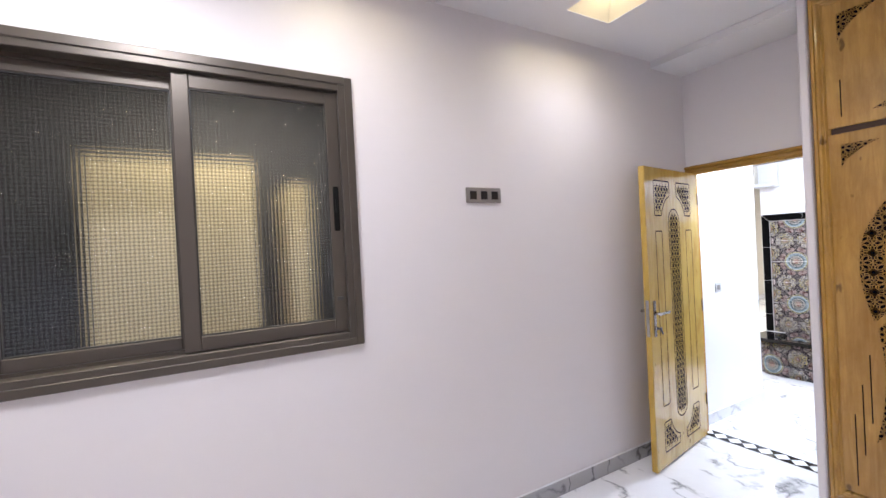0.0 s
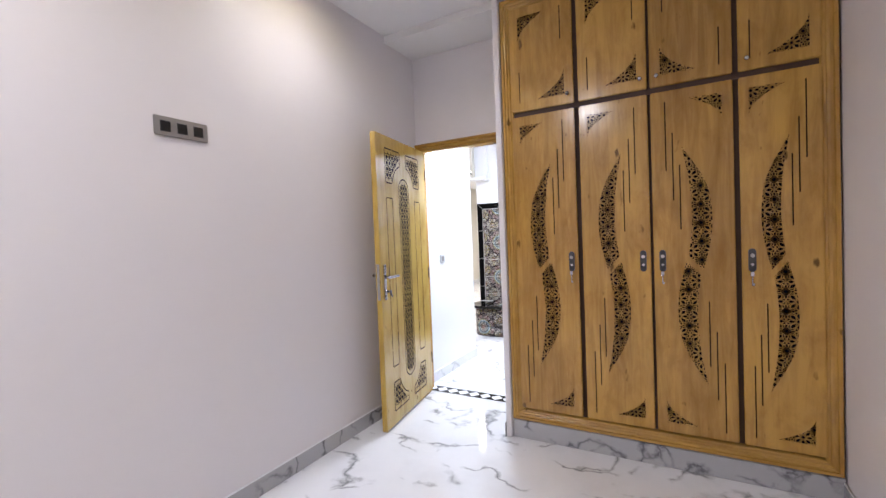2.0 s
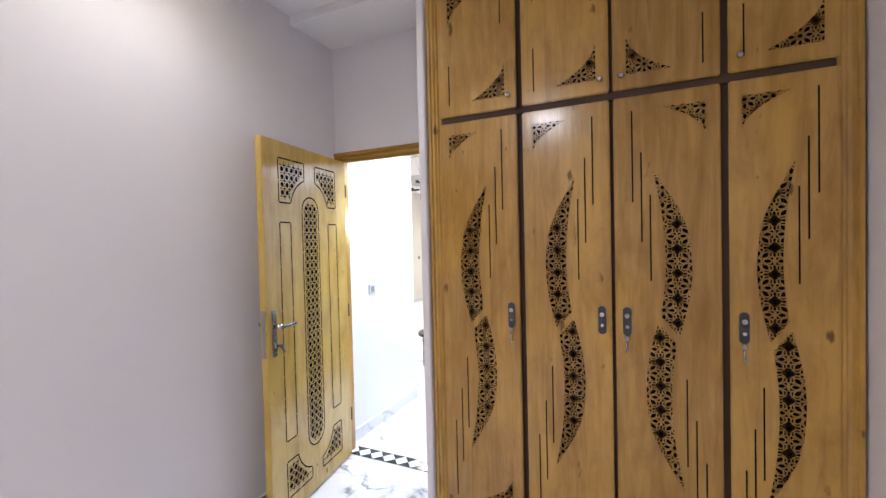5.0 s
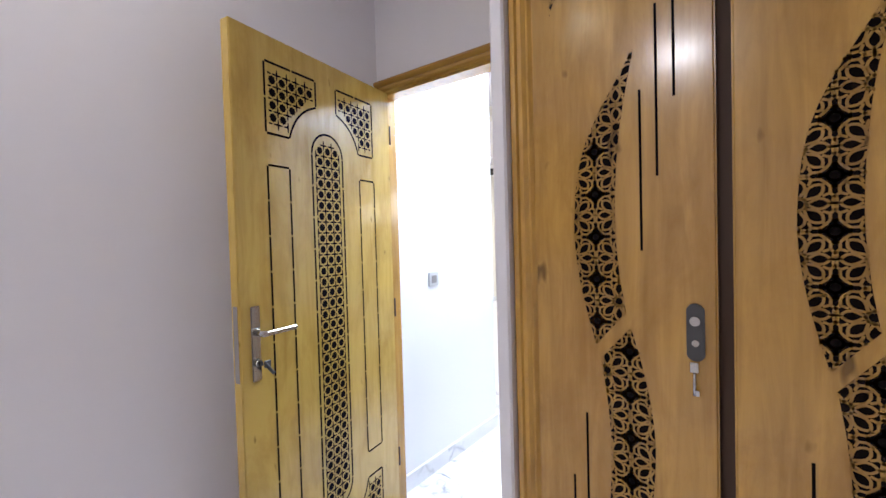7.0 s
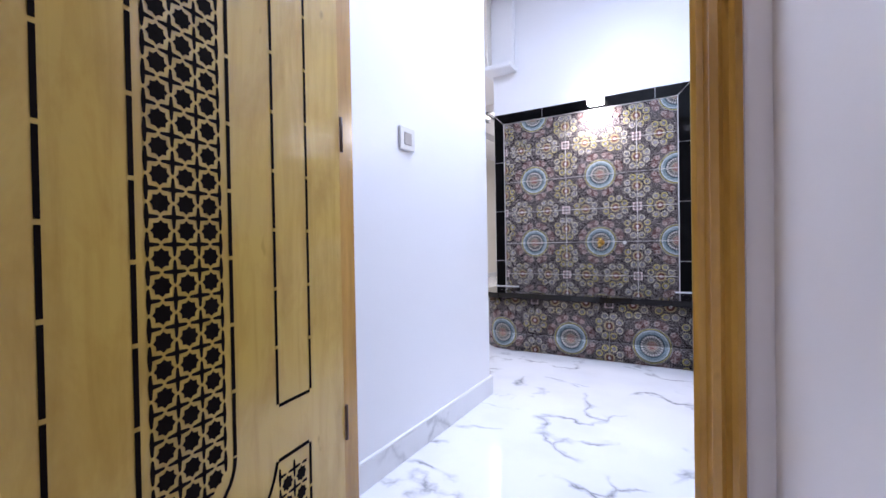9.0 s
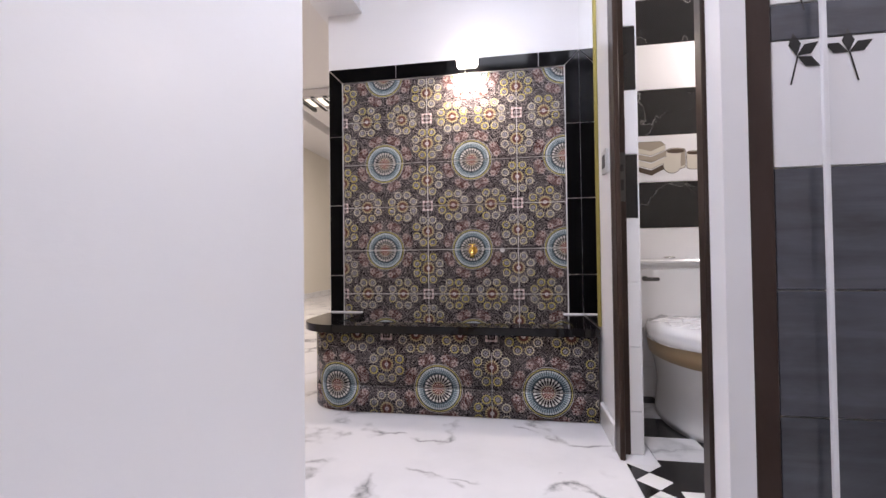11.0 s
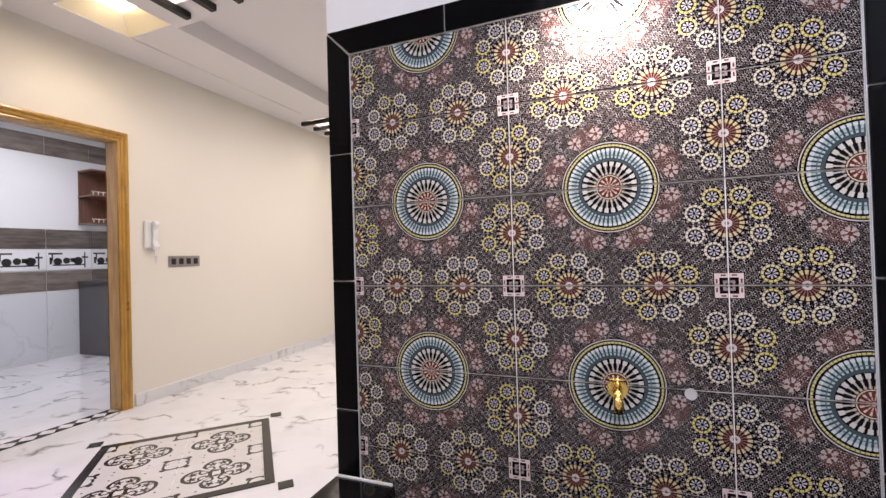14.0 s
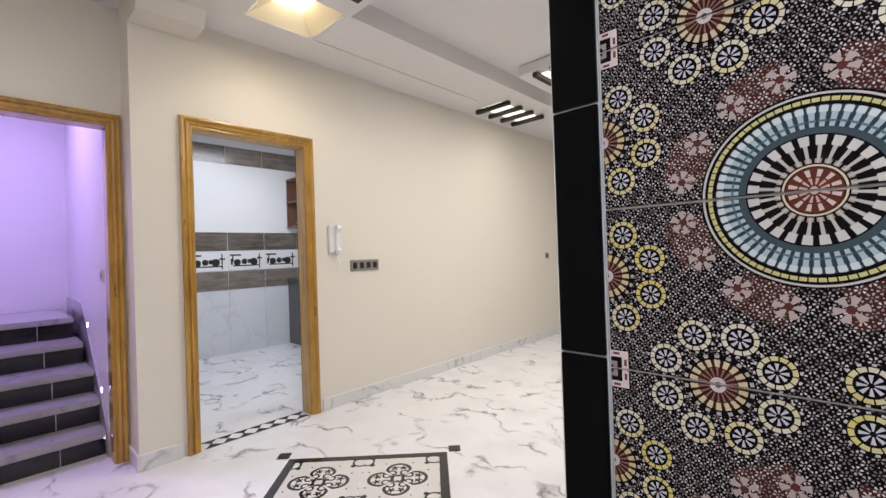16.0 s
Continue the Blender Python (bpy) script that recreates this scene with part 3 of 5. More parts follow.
def corner_piece(cx, cy, w, h, sx, sy, p=0.088):
    """A triangle with a hollow long side; the square corner is at cx, cy and the arms run to sx, sy."""
    def bounds(y):
        s = min(max(abs(y - cy) / h, 0), 1)
        reach = w * (1 - s) ** 2.1
        return (cx, cx + reach) if sx > 0 else (cx - reach, cx)

    lo, hi = (cy, cy + h) if sy > 0 else (cy - h, cy)
    x0 = cx if sx > 0 else cx - w
    return arabesque(bounds, lo, hi, x0, x0 + w, p, 16)


def slot(x, z0, z1, wide=0.0055):
    return [(x - wide / 2, z0), (x + wide / 2, z0), (x + wide / 2, z1), (x - wide / 2, z1)]


# ---- bedroom: wardrobe ----
DOOR_Z0, DOOR_Z1, TOP_Z0, TOP_Z1 = 0.205, 2.120, 2.152, 2.812
MID_Z = 1.155


def lower_cuts(w):
    upper_l = smooth_curve([(1.10, 0.400), (1.27, 0.295), (1.42, 0.262), (1.60, 0.330), (1.80, 0.606)])
    upper_r = smooth_curve([(1.10, 0.556), (1.20, 0.554), (1.30, 0.520), (1.43, 0.500), (1.62, 0.530), (1.80, 0.610)])

    def end_cut(x):
        return 1.138 + (x / w - 0.40) * 0.46

    def bounds(z):
        return upper_l(z) * w, upper_r(z) * w

    def trimmed(polys):
        return [[(x, max(z, end_cut(x))) for x, z in q] for q in polys if max(z - end_cut(x) for x, z in q) > 0.0006]

    def turned(polys):
        return [[(0.96 * w - x, 2 * MID_Z - 0.004 - z) for x, z in q] for q in polys]

    field, strips = arabesque(bounds, 1.10, 1.80, 0.24 * w, 0.62 * w, 0.100)
    field, strips = trimmed(field), trimmed(strips)
    field, strips = field + turned(field), strips + turned(strips)
    for f, s in (corner_piece(0.128 * w, 2.060, 0.147, 0.135, 1, -1), corner_piece(0.868 * w, 0.262, 0.147, 0.130, -1, 1)):
        field, strips = field + f, strips + s
    for u, a, b in ((0.812, 1.68, 2.060), (0.726, 1.515, 1.885), (0.642, 1.352, 1.708)):
        field += [slot(u * w, a, b), slot((0.96 - u) * w, 2 * MID_Z - b, 2 * MID_Z - a)]
    return field, strips


def upper_cuts(w):
    fa, sa = corner_piece(0.14 * w, TOP_Z1 - 0.062, 0.165, 0.165, 1, -1)
    fb, sb = corner_piece(0.86 * w, TOP_Z0 + 0.060, 0.165, 0.165, -1, 1)
    return fa + fb + [slot(0.82 * w, TOP_Z1 - 0.26, TOP_Z1 - 0.055), slot(0.15 * w, TOP_Z0 + 0.055, TOP_Z0 + 0.25)], sa + sb


def door_slab(x0, x1, z0, z1, y):
    """A board whose front edges are rounded."""
    return box(x0, y, z0, x1, y + 0.022, z1, 0.005, 3)


ward = thing("wardrobe", 1.0, WARD_Y, 0.12, "built-in varnished pine wardrobe with fretwork doors on a marble plinth", "wardrobe")
WX = Vector((1.0, WARD_Y, 0.12))


def into(bm, origin=WX):
    bmesh.ops.translate(bm, vec=-origin, verts=bm.verts)
    return bm


part("carcass", into(boxes((1.018, WARD_Y + 0.030, 0.125, 2.690, -0.004, 2.89))), "gap", ward)
part("plinth", into(box(1.0155, WARD_Y - 0.008, 0.0, ROOM_X - 0.003, WARD_Y + 0.06, 0.118, 0.003)), "skirting", ward, "grey-veined white marble plinth")


def moulding(profile, p, q, inward):
    """A profile of (across, proud) pairs along a straight line from p to q in the x-z plane; inward is the way across."""
    p, q, inward = Vector((p[0], 0, p[1])), Vector((q[0], 0, q[1])), Vector((inward[0], 0, inward[1]))
    bm = bmesh.new()
    along = (q - p).normalized()
    rows = []
    for end, way in ((p, 1), (q, -1)):
        rows.append([bm.verts.new(end + inward * a + along * (a * way) + Vector((0, -d, 0))) for a, d in profile])
    for i in range(len(profile) - 1):
        bm.faces.new((rows[0][i], rows[0][i + 1], rows[1][i + 1], rows[1][i]))
    bm.faces.new(rows[0])
    bm.faces.new(rows[1][::-1])
    bmesh.ops.recalc_face_normals(bm, faces=bm.faces[:])
    return bm


FRAME_PROFILE = [(0, -0.03), (0, 0.020), (0.004, 0.026), (0.018, 0.026), (0.022, 0.018), (0.034, 0.020), (0.044, 0.012), (0.050, 0.014), (0.060, 0.006), (0.066, 0.006), (0.072, -0.004), (0.072, -0.03)]
XL, XR, ZB, ZT = 1.016, 2.692, 0.124, 2.885
for name, p, q, way, mat in (("left_stile", (XL, ZB), (XL, ZT), (1, 0), "wood"), ("right_stile", (XR, ZT), (XR, ZB), (-1, 0), "wood"),
                             ("bottom_rail", (XR, ZB), (XL, ZB), (0, 1), "wood_x"), ("cornice", (XL, ZT), (XR, ZT), (0, -1), "wood_x")):
    bm = moulding(FRAME_PROFILE, p, q, way)
    bmesh.ops.translate(bm, vec=(0, WARD_Y + 0.012, 0), verts=bm.verts)
    part(name, into(bm), mat, ward)
part("centre_rail", into(box(XL + 0.07, WARD_Y + 0.012, 2.122, XR - 0.06, WARD_Y + 0.03, 2.150)), "gap", ward)

COLUMNS = ((1.076, 1.474), (1.500, 1.876), (1.890, 2.276), (2.300, 2.632))
for n, (xa, xb) in enumerate(COLUMNS):
    w = xb - xa
    flip = n == 2
    lock_left = n >= 2
    yf = WARD_Y - 0.002

    def lay(u, z, xa=xa, xb=xb, flip=flip):
        return Vector((xb - u if flip else xa + u, yf - 0.0006, z)) - WX

    def over(u, z, xa=xa, xb=xb, flip=flip):
        return Vector((xb - u if flip else xa + u, yf - 0.0016, z)) - WX

    door = part("door", into(door_slab(xa, xb, DOOR_Z0, DOOR_Z1, yf)), "wood", ward)
    dark, strips = lower_cuts(w)
    # no real openings: black sheets on the door paint their shade
    flat_polys(dark, lay, "cut_out", door, label="black sheets painting the shade in curved band and slot openings")
    flat_polys(strips, over, "fretwork", door, "wood", "fine wooden arabesque strips")
    lx = xa + 0.045 if lock_left else xb - 0.040
    ends = [(lx + 0.0175 * math.cos(a), 1.2235 + 0.0175 * math.sin(a)) for a in np.linspace(0.3, math.pi - 0.3, 7)]
    ends += [(lx + 0.0175 * math.cos(a), 1.1365 + 0.0175 * math.sin(a)) for a in np.linspace(math.pi + 0.3, 2 * math.pi - 0.3, 7)]
    plate = prism(ends, 1, yf - 0.007, yf, 0.0015)
    plate = part("lock_plate", into(plate), "pewter", door, "grey metal lock plate")
    part("lock_cylinder", into(rod((lx, yf - 0.006, 1.205), (lx, yf - 0.016, 1.205), 0.010, 14)), "chrome", plate)
    part("keyhole", into(rod((lx, yf - 0.006, 1.158), (lx, yf - 0.010, 1.158), 0.007, 12)), "chrome", plate)
    if n != 1:
        key = join(rod((lx - 0.002, yf - 0.012, 1.105), (lx - 0.002, yf - 0.016, 1.05), 0.0035, 6), box(lx - 0.010, yf - 0.018, 1.098, lx + 0.006, yf - 0.015, 1.12, 0.001), box(lx - 0.002, yf - 0.018, 1.05, lx + 0.007, yf - 0.014, 1.062))
        part("key", into(key), "chrome", plate)
    top = part("top_door", into(door_slab(xa, xb, TOP_Z0, TOP_Z1, yf)), "wood", ward)
    dark, strips = upper_cuts(w)
    flat_polys(dark, lay, "cut_out", top, label="black sheets painting the shade in corner openings")
    flat_polys(strips, over, "fretwork", top, "wood", "fine wooden arabesque strips")
    kx = xa + 0.035 if lock_left else xb - 0.035
    knob = lathe([(0.006, 0), (0.005, 0.012), (0.011, 0.018), (0.012, 0.024), (0.008, 0.029), (0.002, 0.030)], 14)
    bmesh.ops.transform(knob, matrix=Matrix.Translation((kx, yf, TOP_Z0 + 0.055)) @ Matrix.Rotation(math.pi / 2, 4, "X"), verts=knob.verts)
    part("knob", into(knob), "chrome", top)


# ---- bedroom: door and its frame ----
CASING = [(0, -0.05), (0, 0.010), (0.006, 0.014), (0.016, 0.010), (0.024, 0.020), (0.036, 0.022), (0.042, 0.014), (0.050, 0.024), (0.058, 0.028), (0.068, 0.024), (0.072, 0.0), (0.072, -0.004)]


def door_frame(name, m, width, height, depth, label, lining="wood", casings=True, both=True):
    """A frame round an opening: lining boards through the wall and moulded casings on its front. Local x runs across, y into the wall."""
    ob = thing(name, 0, 0, 0, label, "door frame", kind="structure")
    ob.matrix_basis = m
    part("jamb", box(-0.03, 0.0, 0, 0.0, depth, height, 0.002), lining, ob)
    part("jamb", box(width, 0.0, 0, width + 0.03, depth, height, 0.002), lining, ob)
    part("head", box(-0.03, 0.0, height, width + 0.03, depth, height + 0.03, 0.002), lining, ob)
    for side, flip in ((0, 1), (depth, -1))[:2 if both else 1] if casings else ():
        for piece, p, q, way in (("casing", (0, 0), (0, height), (-1, 0)), ("casing", (width, height), (width, 0), (1, 0)), ("casing", (0, height), (width, height), (0, 1))):
            bm = bmesh.new()
            P, Q, out = Vector((p[0], 0, p[1])), Vector((q[0], 0, q[1])), Vector((way[0], 0, way[1]))
            rows = []
            for end in (P, Q):
                mitre = Vector((0, 0, 0))
                if end.z > 0.5:
                    mitre = Vector((0, 0, 1)) if way[1] == 0 else Vector((-1 if end.x < 0.1 else 1, 0, 0))
                rows.append([bm.verts.new(end + out * (a + 0.002) + mitre * (a + 0.002) + Vector((0, -d * flip + side, 0))) for a, d in CASING[1:-1]])
            for i in range(len(rows[0]) - 1):
                bm.faces.new((rows[0][i], rows[0][i + 1], rows[1][i + 1], rows[1][i]))
            bmesh.ops.recalc_face_normals(bm, faces=bm.faces[:])
            part(piece, bm, lining if way[1] == 0 else ("wood_x" if lining == "wood" else lining), ob)
    return ob


door_frame("door_1", pose(0.040, 0.0, 0), 0.824, 2.105, 0.085, "varnished pine door frame of the bedroom", both=False)

LEAF_W, LEAF_H = 0.858, 2.100
leaf = thing("room_door", 0.0374, -0.0120, 0.010, "open varnished pine bedroom door with dark fretwork panels", "door", turn=8.95)
part("leaf", box(0, -LEAF_W, 0, 0.040, 0, LEAF_H, 0.003, 2), "leaf", leaf)


def star8(cx, cy, r):
    return [(cx + (r if i % 2 == 0 else r * 0.78) * math.cos(math.pi / 8 * i), cy + (r if i % 2 == 0 else r * 0.78) * math.sin(math.pi / 8 * i)) for i in range(16)]


def lattice(inside, s0, s1, z0, z1, p=0.0435):
    """Eight-pointed shapes painted dark as holes in a square lattice, plus-shaped ones between, so that thin interlaced
    strips are left.
    """
    polys = []
    nx, nz = round((s1 - s0) / p), round((z1 - z0) / p)
    h, a = 0.088 * p, 0.405 * p
    for j in range(-1, nz + 2):
        for i in range(-1, nx + 2):
            s, z = (s0 + s1) / 2 + (i - (nx - 1) / 2) * p, (z0 + z1) / 2 + (j - (nz - 1) / 2) * p
            polys.append(star8(s, z, 0.385 * p))
            cx, cz = s + p / 2, z + p / 2
            polys.append([(cx - h, cz - h), (cx + h, cz - h), (cx + h, cz + h), (cx - h, cz + h)])
            for c, w in ((1, 0), (-1, 0), (0, 1), (0, -1)):
                polys.append([(cx + c * u - w * v, cz + w * u + c * v) for u, v in ((h, -h), (a, -0.6 * h), (a + 0.05 * p, 0), (a, 0.6 * h), (h, h))])
    return [q for q in polys if all(inside(x, y) for x, y in q)]


def dashes(points, wide=0.008, gap=0.007, dash=0.12):
    """A line of dark dashes along a path."""
    polys = []
    for (xa, ya), (xb, yb) in zip(points, points[1:]):
        long = math.hypot(xb - xa, yb - ya)
        if long < 1e-6:
            continue
        ux, uy = (xb - xa) / long, (yb - ya) / long
        n = max(1, round(long / dash))
        for k in range(n):
            a, b = k * long / n + (gap / 2 if n > 1 or long > 0.05 else 0), (k + 1) * long / n - (gap / 2 if n > 1 or long > 0.05 else 0)
            polys.append([(xa + ux * a - uy * wide / 2, ya + uy * a + ux * wide / 2), (xa + ux * a + uy * wide / 2, ya + uy * a - ux * wide / 2),
                          (xa + ux * b + uy * wide / 2, ya + uy * b - ux * wide / 2), (xa + ux * b - uy * wide / 2, ya + uy * b + ux * wide / 2)])
    return polys


def leaf_cuts():
    polys = []
    sc = 0.434
    for sx in (-1, 1):
        for cz, sz, edge in ((1.726, 1, 2.018), (0.364, -1, 0.112)):
            outer, inner, r = sc + sx * 0.295, sc + sx * 0.057, 0.197
            arc = []
            for k in range(9):
                zz = 0.045 + (math.sqrt(r * r - 0.057**2) - 0.045) * (k / 8)
                arc.append((sc + sx * math.sqrt(r * r - zz * zz), cz + sz * zz))
            outline = [(inner, edge), (outer, edge), (outer, cz + sz * 0.045)] + arc + [(inner, edge)]
            polys += dashes(outline, 0.0085)

            def inside(x, y, sx=sx, cz=cz, sz=sz, edge=edge):
                m = 0.007
                u, w = (x - sc) * sx, (y - cz) * sz
                return 0.057 + m < u < 0.295 - m and 0.045 + m < w < abs(edge - cz) - m and math.hypot(u, w) > 0.197 + m

            polys += lattice(inside, min(outer, inner), max(outer, inner), min(cz, edge), max(cz, edge))
    z0, z1, r = 0.292, 1.820, 0.086
    cap = [(sc + r * math.cos(a), z1 - r + r * math.sin(a)) for a in np.linspace(0, math.pi, 13)]
    cup = [(sc + r * math.cos(a), z0 + r + r * math.sin(a)) for a in np.linspace(math.pi, 2 * math.pi, 13)]
    polys += dashes(cap + cup + cap[:1], 0.0085)

    def in_strip(x, y):
        q = max(z0 + r, min(z1 - r, y))
        return math.hypot(x - sc, y - q) < r - 0.011

    polys += lattice(in_strip, sc - 0.066, sc + 0.066, z0, z1)
    for a, b in ((0.631, 0.728), (0.134, 0.238)):
        polys += dashes([(a, 0.434), (b, 0.434), (b, 1.661), (a, 1.661), (a, 0.434)], 0.0075)
    return polys


# the leaf stays solid; black shapes on it paint the shaded holes
flat_polys(leaf_cuts(), lambda s, z: Vector((0.0408, -s, z - 0.010)), "fretwork", leaf, label="black shapes painting the shade in star and dash openings")
ls = -0.803
hp = part("handle_plate", box(0.040, ls - 0.018, 0.925, 0.047, ls + 0.018, 1.175, 0.003, 2), "chrome", leaf, "brushed metal handle plate")
lever = join(rod((0.045, ls, 1.086), (0.092, ls, 1.086), 0.010, 14), box(0.080, ls - 0.010, 1.076, 0.093, ls + 0.138, 1.094, 0.005, 3))
part("lever", lever, "chrome", hp)
part("cylinder", rod((0.046, ls, 0.985), (0.058, ls, 0.985), 0.012, 16), "chrome", hp)
part("key", join(box(0.057, ls + 0.001, 0.978, 0.072, ls + 0.004, 0.992, 0.001), rod((0.075, ls + 0.008, 0.985), (0.075, ls + 0.040, 0.945), 0.006, 8), box(0.072, ls + 0.004, 0.970, 0.078, ls + 0.030, 0.994, 0.002)), "pewter", hp)
part("latch_plate", box(0.010, -LEAF_W - 0.0015, 0.93, 0.032, -LEAF_W + 0.001, 1.18), "chrome", leaf)
part("back_plate", box(-0.007, ls - 0.018, 0.925, 0.0, ls + 0.018, 1.175, 0.003, 2), "chrome", leaf)
part("back_lever", join(rod((-0.005, ls, 1.098), (-0.052, ls, 1.098), 0.010, 14), box(-0.053, ls - 0.010, 1.088, -0.040, ls + 0.138, 1.106, 0.005, 3)), "chrome", leaf)
for hz in (0.25, 1.0, 1.85):
    part("hinge", rod((0.044, 0.002, hz), (0.044, 0.002, hz + 0.09), 0.0045, 10), "gap", leaf)


# ---- small wall fittings ----
def wall_plate(name, m, modules, w, h, label, plate="plate", rocker="socket"):
    """A frame plate with rockers; local x across, z up, y out of the wall towards minus."""
    ob = thing(name, 0, 0, 0, label, "light switch")
    ob.matrix_basis = m
    part("plate", box(-w / 2, -0.010, -h / 2, w / 2, 0, h / 2, 0.003, 2), plate, ob)
    step = w / (modules + 0.25)
    for n in range(modules):
        c = (n - (modules - 1) / 2) * step
        part("rocker", box(c - step * 0.30, -0.013, -h * 0.27, c + step * 0.30, -0.008, h * 0.27, 0.0015), rocker, ob)
    return ob


wall_plate("socket_plate", pose(0.0005, -2.038, 1.914, 0, 0, 90), 3, 0.245, 0.088, "grey three-gang socket plate high on the bedroom wall")
wall_plate("switch_plate", pose(ROOM_X - 0.0005, -1.535, 1.048, 0, 0, -90), 2, 0.160, 0.085, "grey two-gang switch plate on the bedroom wall")

bracket = thing("wall_bracket", ROOM_X, -1.5, 1.87, "dark maroon wooden bracket with a pointed lower end on the wall", "bracket")
shape = [(0.17, 0.72), (0.17, 0.07), (0.064, 0.022), (-0.10, 0.004), (-0.20, 0.12), (-0.22, 0.72)]
M["maroon"] = wood("dark_maroon_wood", (0.034, 0.012, 0.012), (0.018, 0.007, 0.007), 2, 0.3, False)
part("board", prism([(a - 0.045, b) for a, b in shape], 0, -0.045, -0.012, 0.004), "maroon", bracket)
part("batten", box(-0.013, -0.15, 0.30, -0.001, 0.0, 0.42, 0.003), "maroon", bracket)
part("clip", box(-0.049, 0.085, 0.27, -0.0445, 0.105, 0.29, 0.001), "white", bracket)

# skirting boards
for name, row in (("baseboard", (0.001, ROOM_BACK, 0.0, 0.013, -0.0, 0.095)), ("baseboard", (ROOM_X - 0.013, ROOM_BACK, 0.0, ROOM_X - 0.001, WARD_Y - 0.01, 0.095)),
                  ("baseboard", (0.966, -0.552, 0.0, 0.972, -0.03, 0.095)), ("baseboard", (0.013, -5.0 + 0.001, 0.0, ROOM_X - 0.013, -4.988, 0.095))):
    x0, x1 = min(row[0], row[3]), max(row[0], row[3])
    setting(name, box(x0, row[1], row[2], x1, row[4], row[5], 0.002), "skirting", "grey-veined white marble skirting", "baseboard")
    setting("trim", box(x0 + 0.0005, row[1], row[5] + 0.0005, x1 - 0.002, row[4], row[5] + 0.008, 0.002), "white", "white filler bead along the skirting", "trim")


# ---- recessed ceiling lamp ----
def recessed_lamp(name, x, y, z, w, d, up, label):
    """A coffer with sloping sides and a glowing bulb plate."""
    ob = thing(name, x, y, z, label, "ceiling lamp")
    bm = bmesh.new()
    low = [bm.verts.new((sx * w / 2, sy * d / 2, 0)) for sx, sy in ((-1, -1), (1, -1), (1, 1), (-1, 1))]
    high = [bm.verts.new((sx * w / 5, sy * d / 5, up)) for sx, sy in ((-1, -1), (1, -1), (1, 1), (-1, 1))]
    for i in range(4):
        bm.faces.new((low[i], low[(i + 1) % 4], high[(i + 1) % 4], high[i]))
    part("reflector", bm, "gold", ob, "sloping coffer sides coloured gold for the warm glow")
    part("bulb", box(-w / 5, -d / 5, up - 0.012, w / 5, d / 5, up), "lamp_warm", ob, "glowing warm lamp plate")
    return ob


# gold base colour paints the warm lamp glow onto the coffer sides
M["gold"] = material("gold_glow_reflector", (0.90, 0.81, 0.60), 0.35, 0.3)
# the coffer at y -4.28 is an unseen addition behind the other two
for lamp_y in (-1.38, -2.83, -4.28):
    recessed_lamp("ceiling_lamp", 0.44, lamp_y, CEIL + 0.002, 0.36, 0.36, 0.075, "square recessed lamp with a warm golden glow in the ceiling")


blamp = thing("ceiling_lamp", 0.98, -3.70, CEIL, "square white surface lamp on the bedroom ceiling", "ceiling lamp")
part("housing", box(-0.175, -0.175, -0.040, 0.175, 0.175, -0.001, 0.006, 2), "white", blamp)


# ---- thresholds with black and white triangles ----
def threshold(name, m, length, width, n, label):
    """White strip with pairs of black triangles that touch at their tips."""
    ob = thing(name, 0, 0, 0, label, "threshold", kind="structure")
    ob.matrix_basis = m
    part("strip", box(0, 0, 0, length, width, 0.003), "white_stone", ob)
    s = length / n
    for i in range(n):
        x = i * s
        for tri in (((x, 0), (x + s, 0), (x + s / 2, width / 2)), ((x, width), (x + s / 2, width / 2), (x + s, width))):
            part("triangle", prism(tri, 2, 0.001, 0.0045), "black_stone", ob)
    return ob


M["white_stone"] = marble("white_stone", (0.78, 0.78, 0.79), (0.45, 0.45, 0.47), 0.1)
M["black_stone"] = material("black_stone", (0.014, 0.013, 0.014), 0.12)
threshold("threshold_1", pose(0.040, 0.0, 0.0005), 0.824, 0.115, 8, "threshold strip of black and white triangles")
threshold("threshold_2", pose(SALON_X, 2.68, 0.0005, 0, 0, 90), 0.72, 0.115, 7, "threshold strip of black and white triangles")
threshold("threshold_3", pose(RIGHT_X + 0.12, 1.02, 0.0005, 0, 0, 90), 0.66, 0.115, 6, "threshold strip of black and white triangles")

# skirting in the hall and the salon
def skirting(x0, y0, x1, y1, mat="skirting_pale"):
    setting("baseboard", box(x0, y0, 0, x1, y1, 0.088, 0.002), mat, "pale marble skirting board", "baseboard")
    setting("trim", box(x0, y0, 0.0885, x1, y1, 0.096, 0.002), "white", "white filler bead along the skirting", "trim")


M["skirting_pale"] = marble("pale_marble_skirting", (0.74, 0.74, 0.75), (0.42, 0.42, 0.44), 0.15, 0.8, 1.3)
skirting(HALL_X + 0.001, 0.125, HALL_X + 0.013, HALL_Y1 + 0.012)
skirting(HALL_X - 0.16, HALL_Y1 + 0.001, HALL_X, HALL_Y1 + 0.012)
skirting(RIGHT_X - 0.013, 0.94, RIGHT_X - 0.001, 0.99)
skirting(RIGHT_X - 0.013, 1.785, RIGHT_X - 0.001, 2.030)
skirting(SALON_X + 0.001, 3.51, SALON_X + 0.013, 8.59)
skirting(SALON_X + 0.001, 2.335, SALON_X + 0.013, 2.555)
skirting(STX + 0.001, 2.322, SALON_X + 0.012, 2.334)
skirting(FOUNT_X0 - 0.012, FOUNT_Y + 0.01, FOUNT_X0 - 0.001, FOUNT_Y + 0.16)

wall_plate("switch_plate", pose(HALL_X + 0.0005, 0.446, 1.150, 0, 0, 90), 1, 0.092, 0.082, "silver square light switch on the white hall wall", "plate_white", "plate")
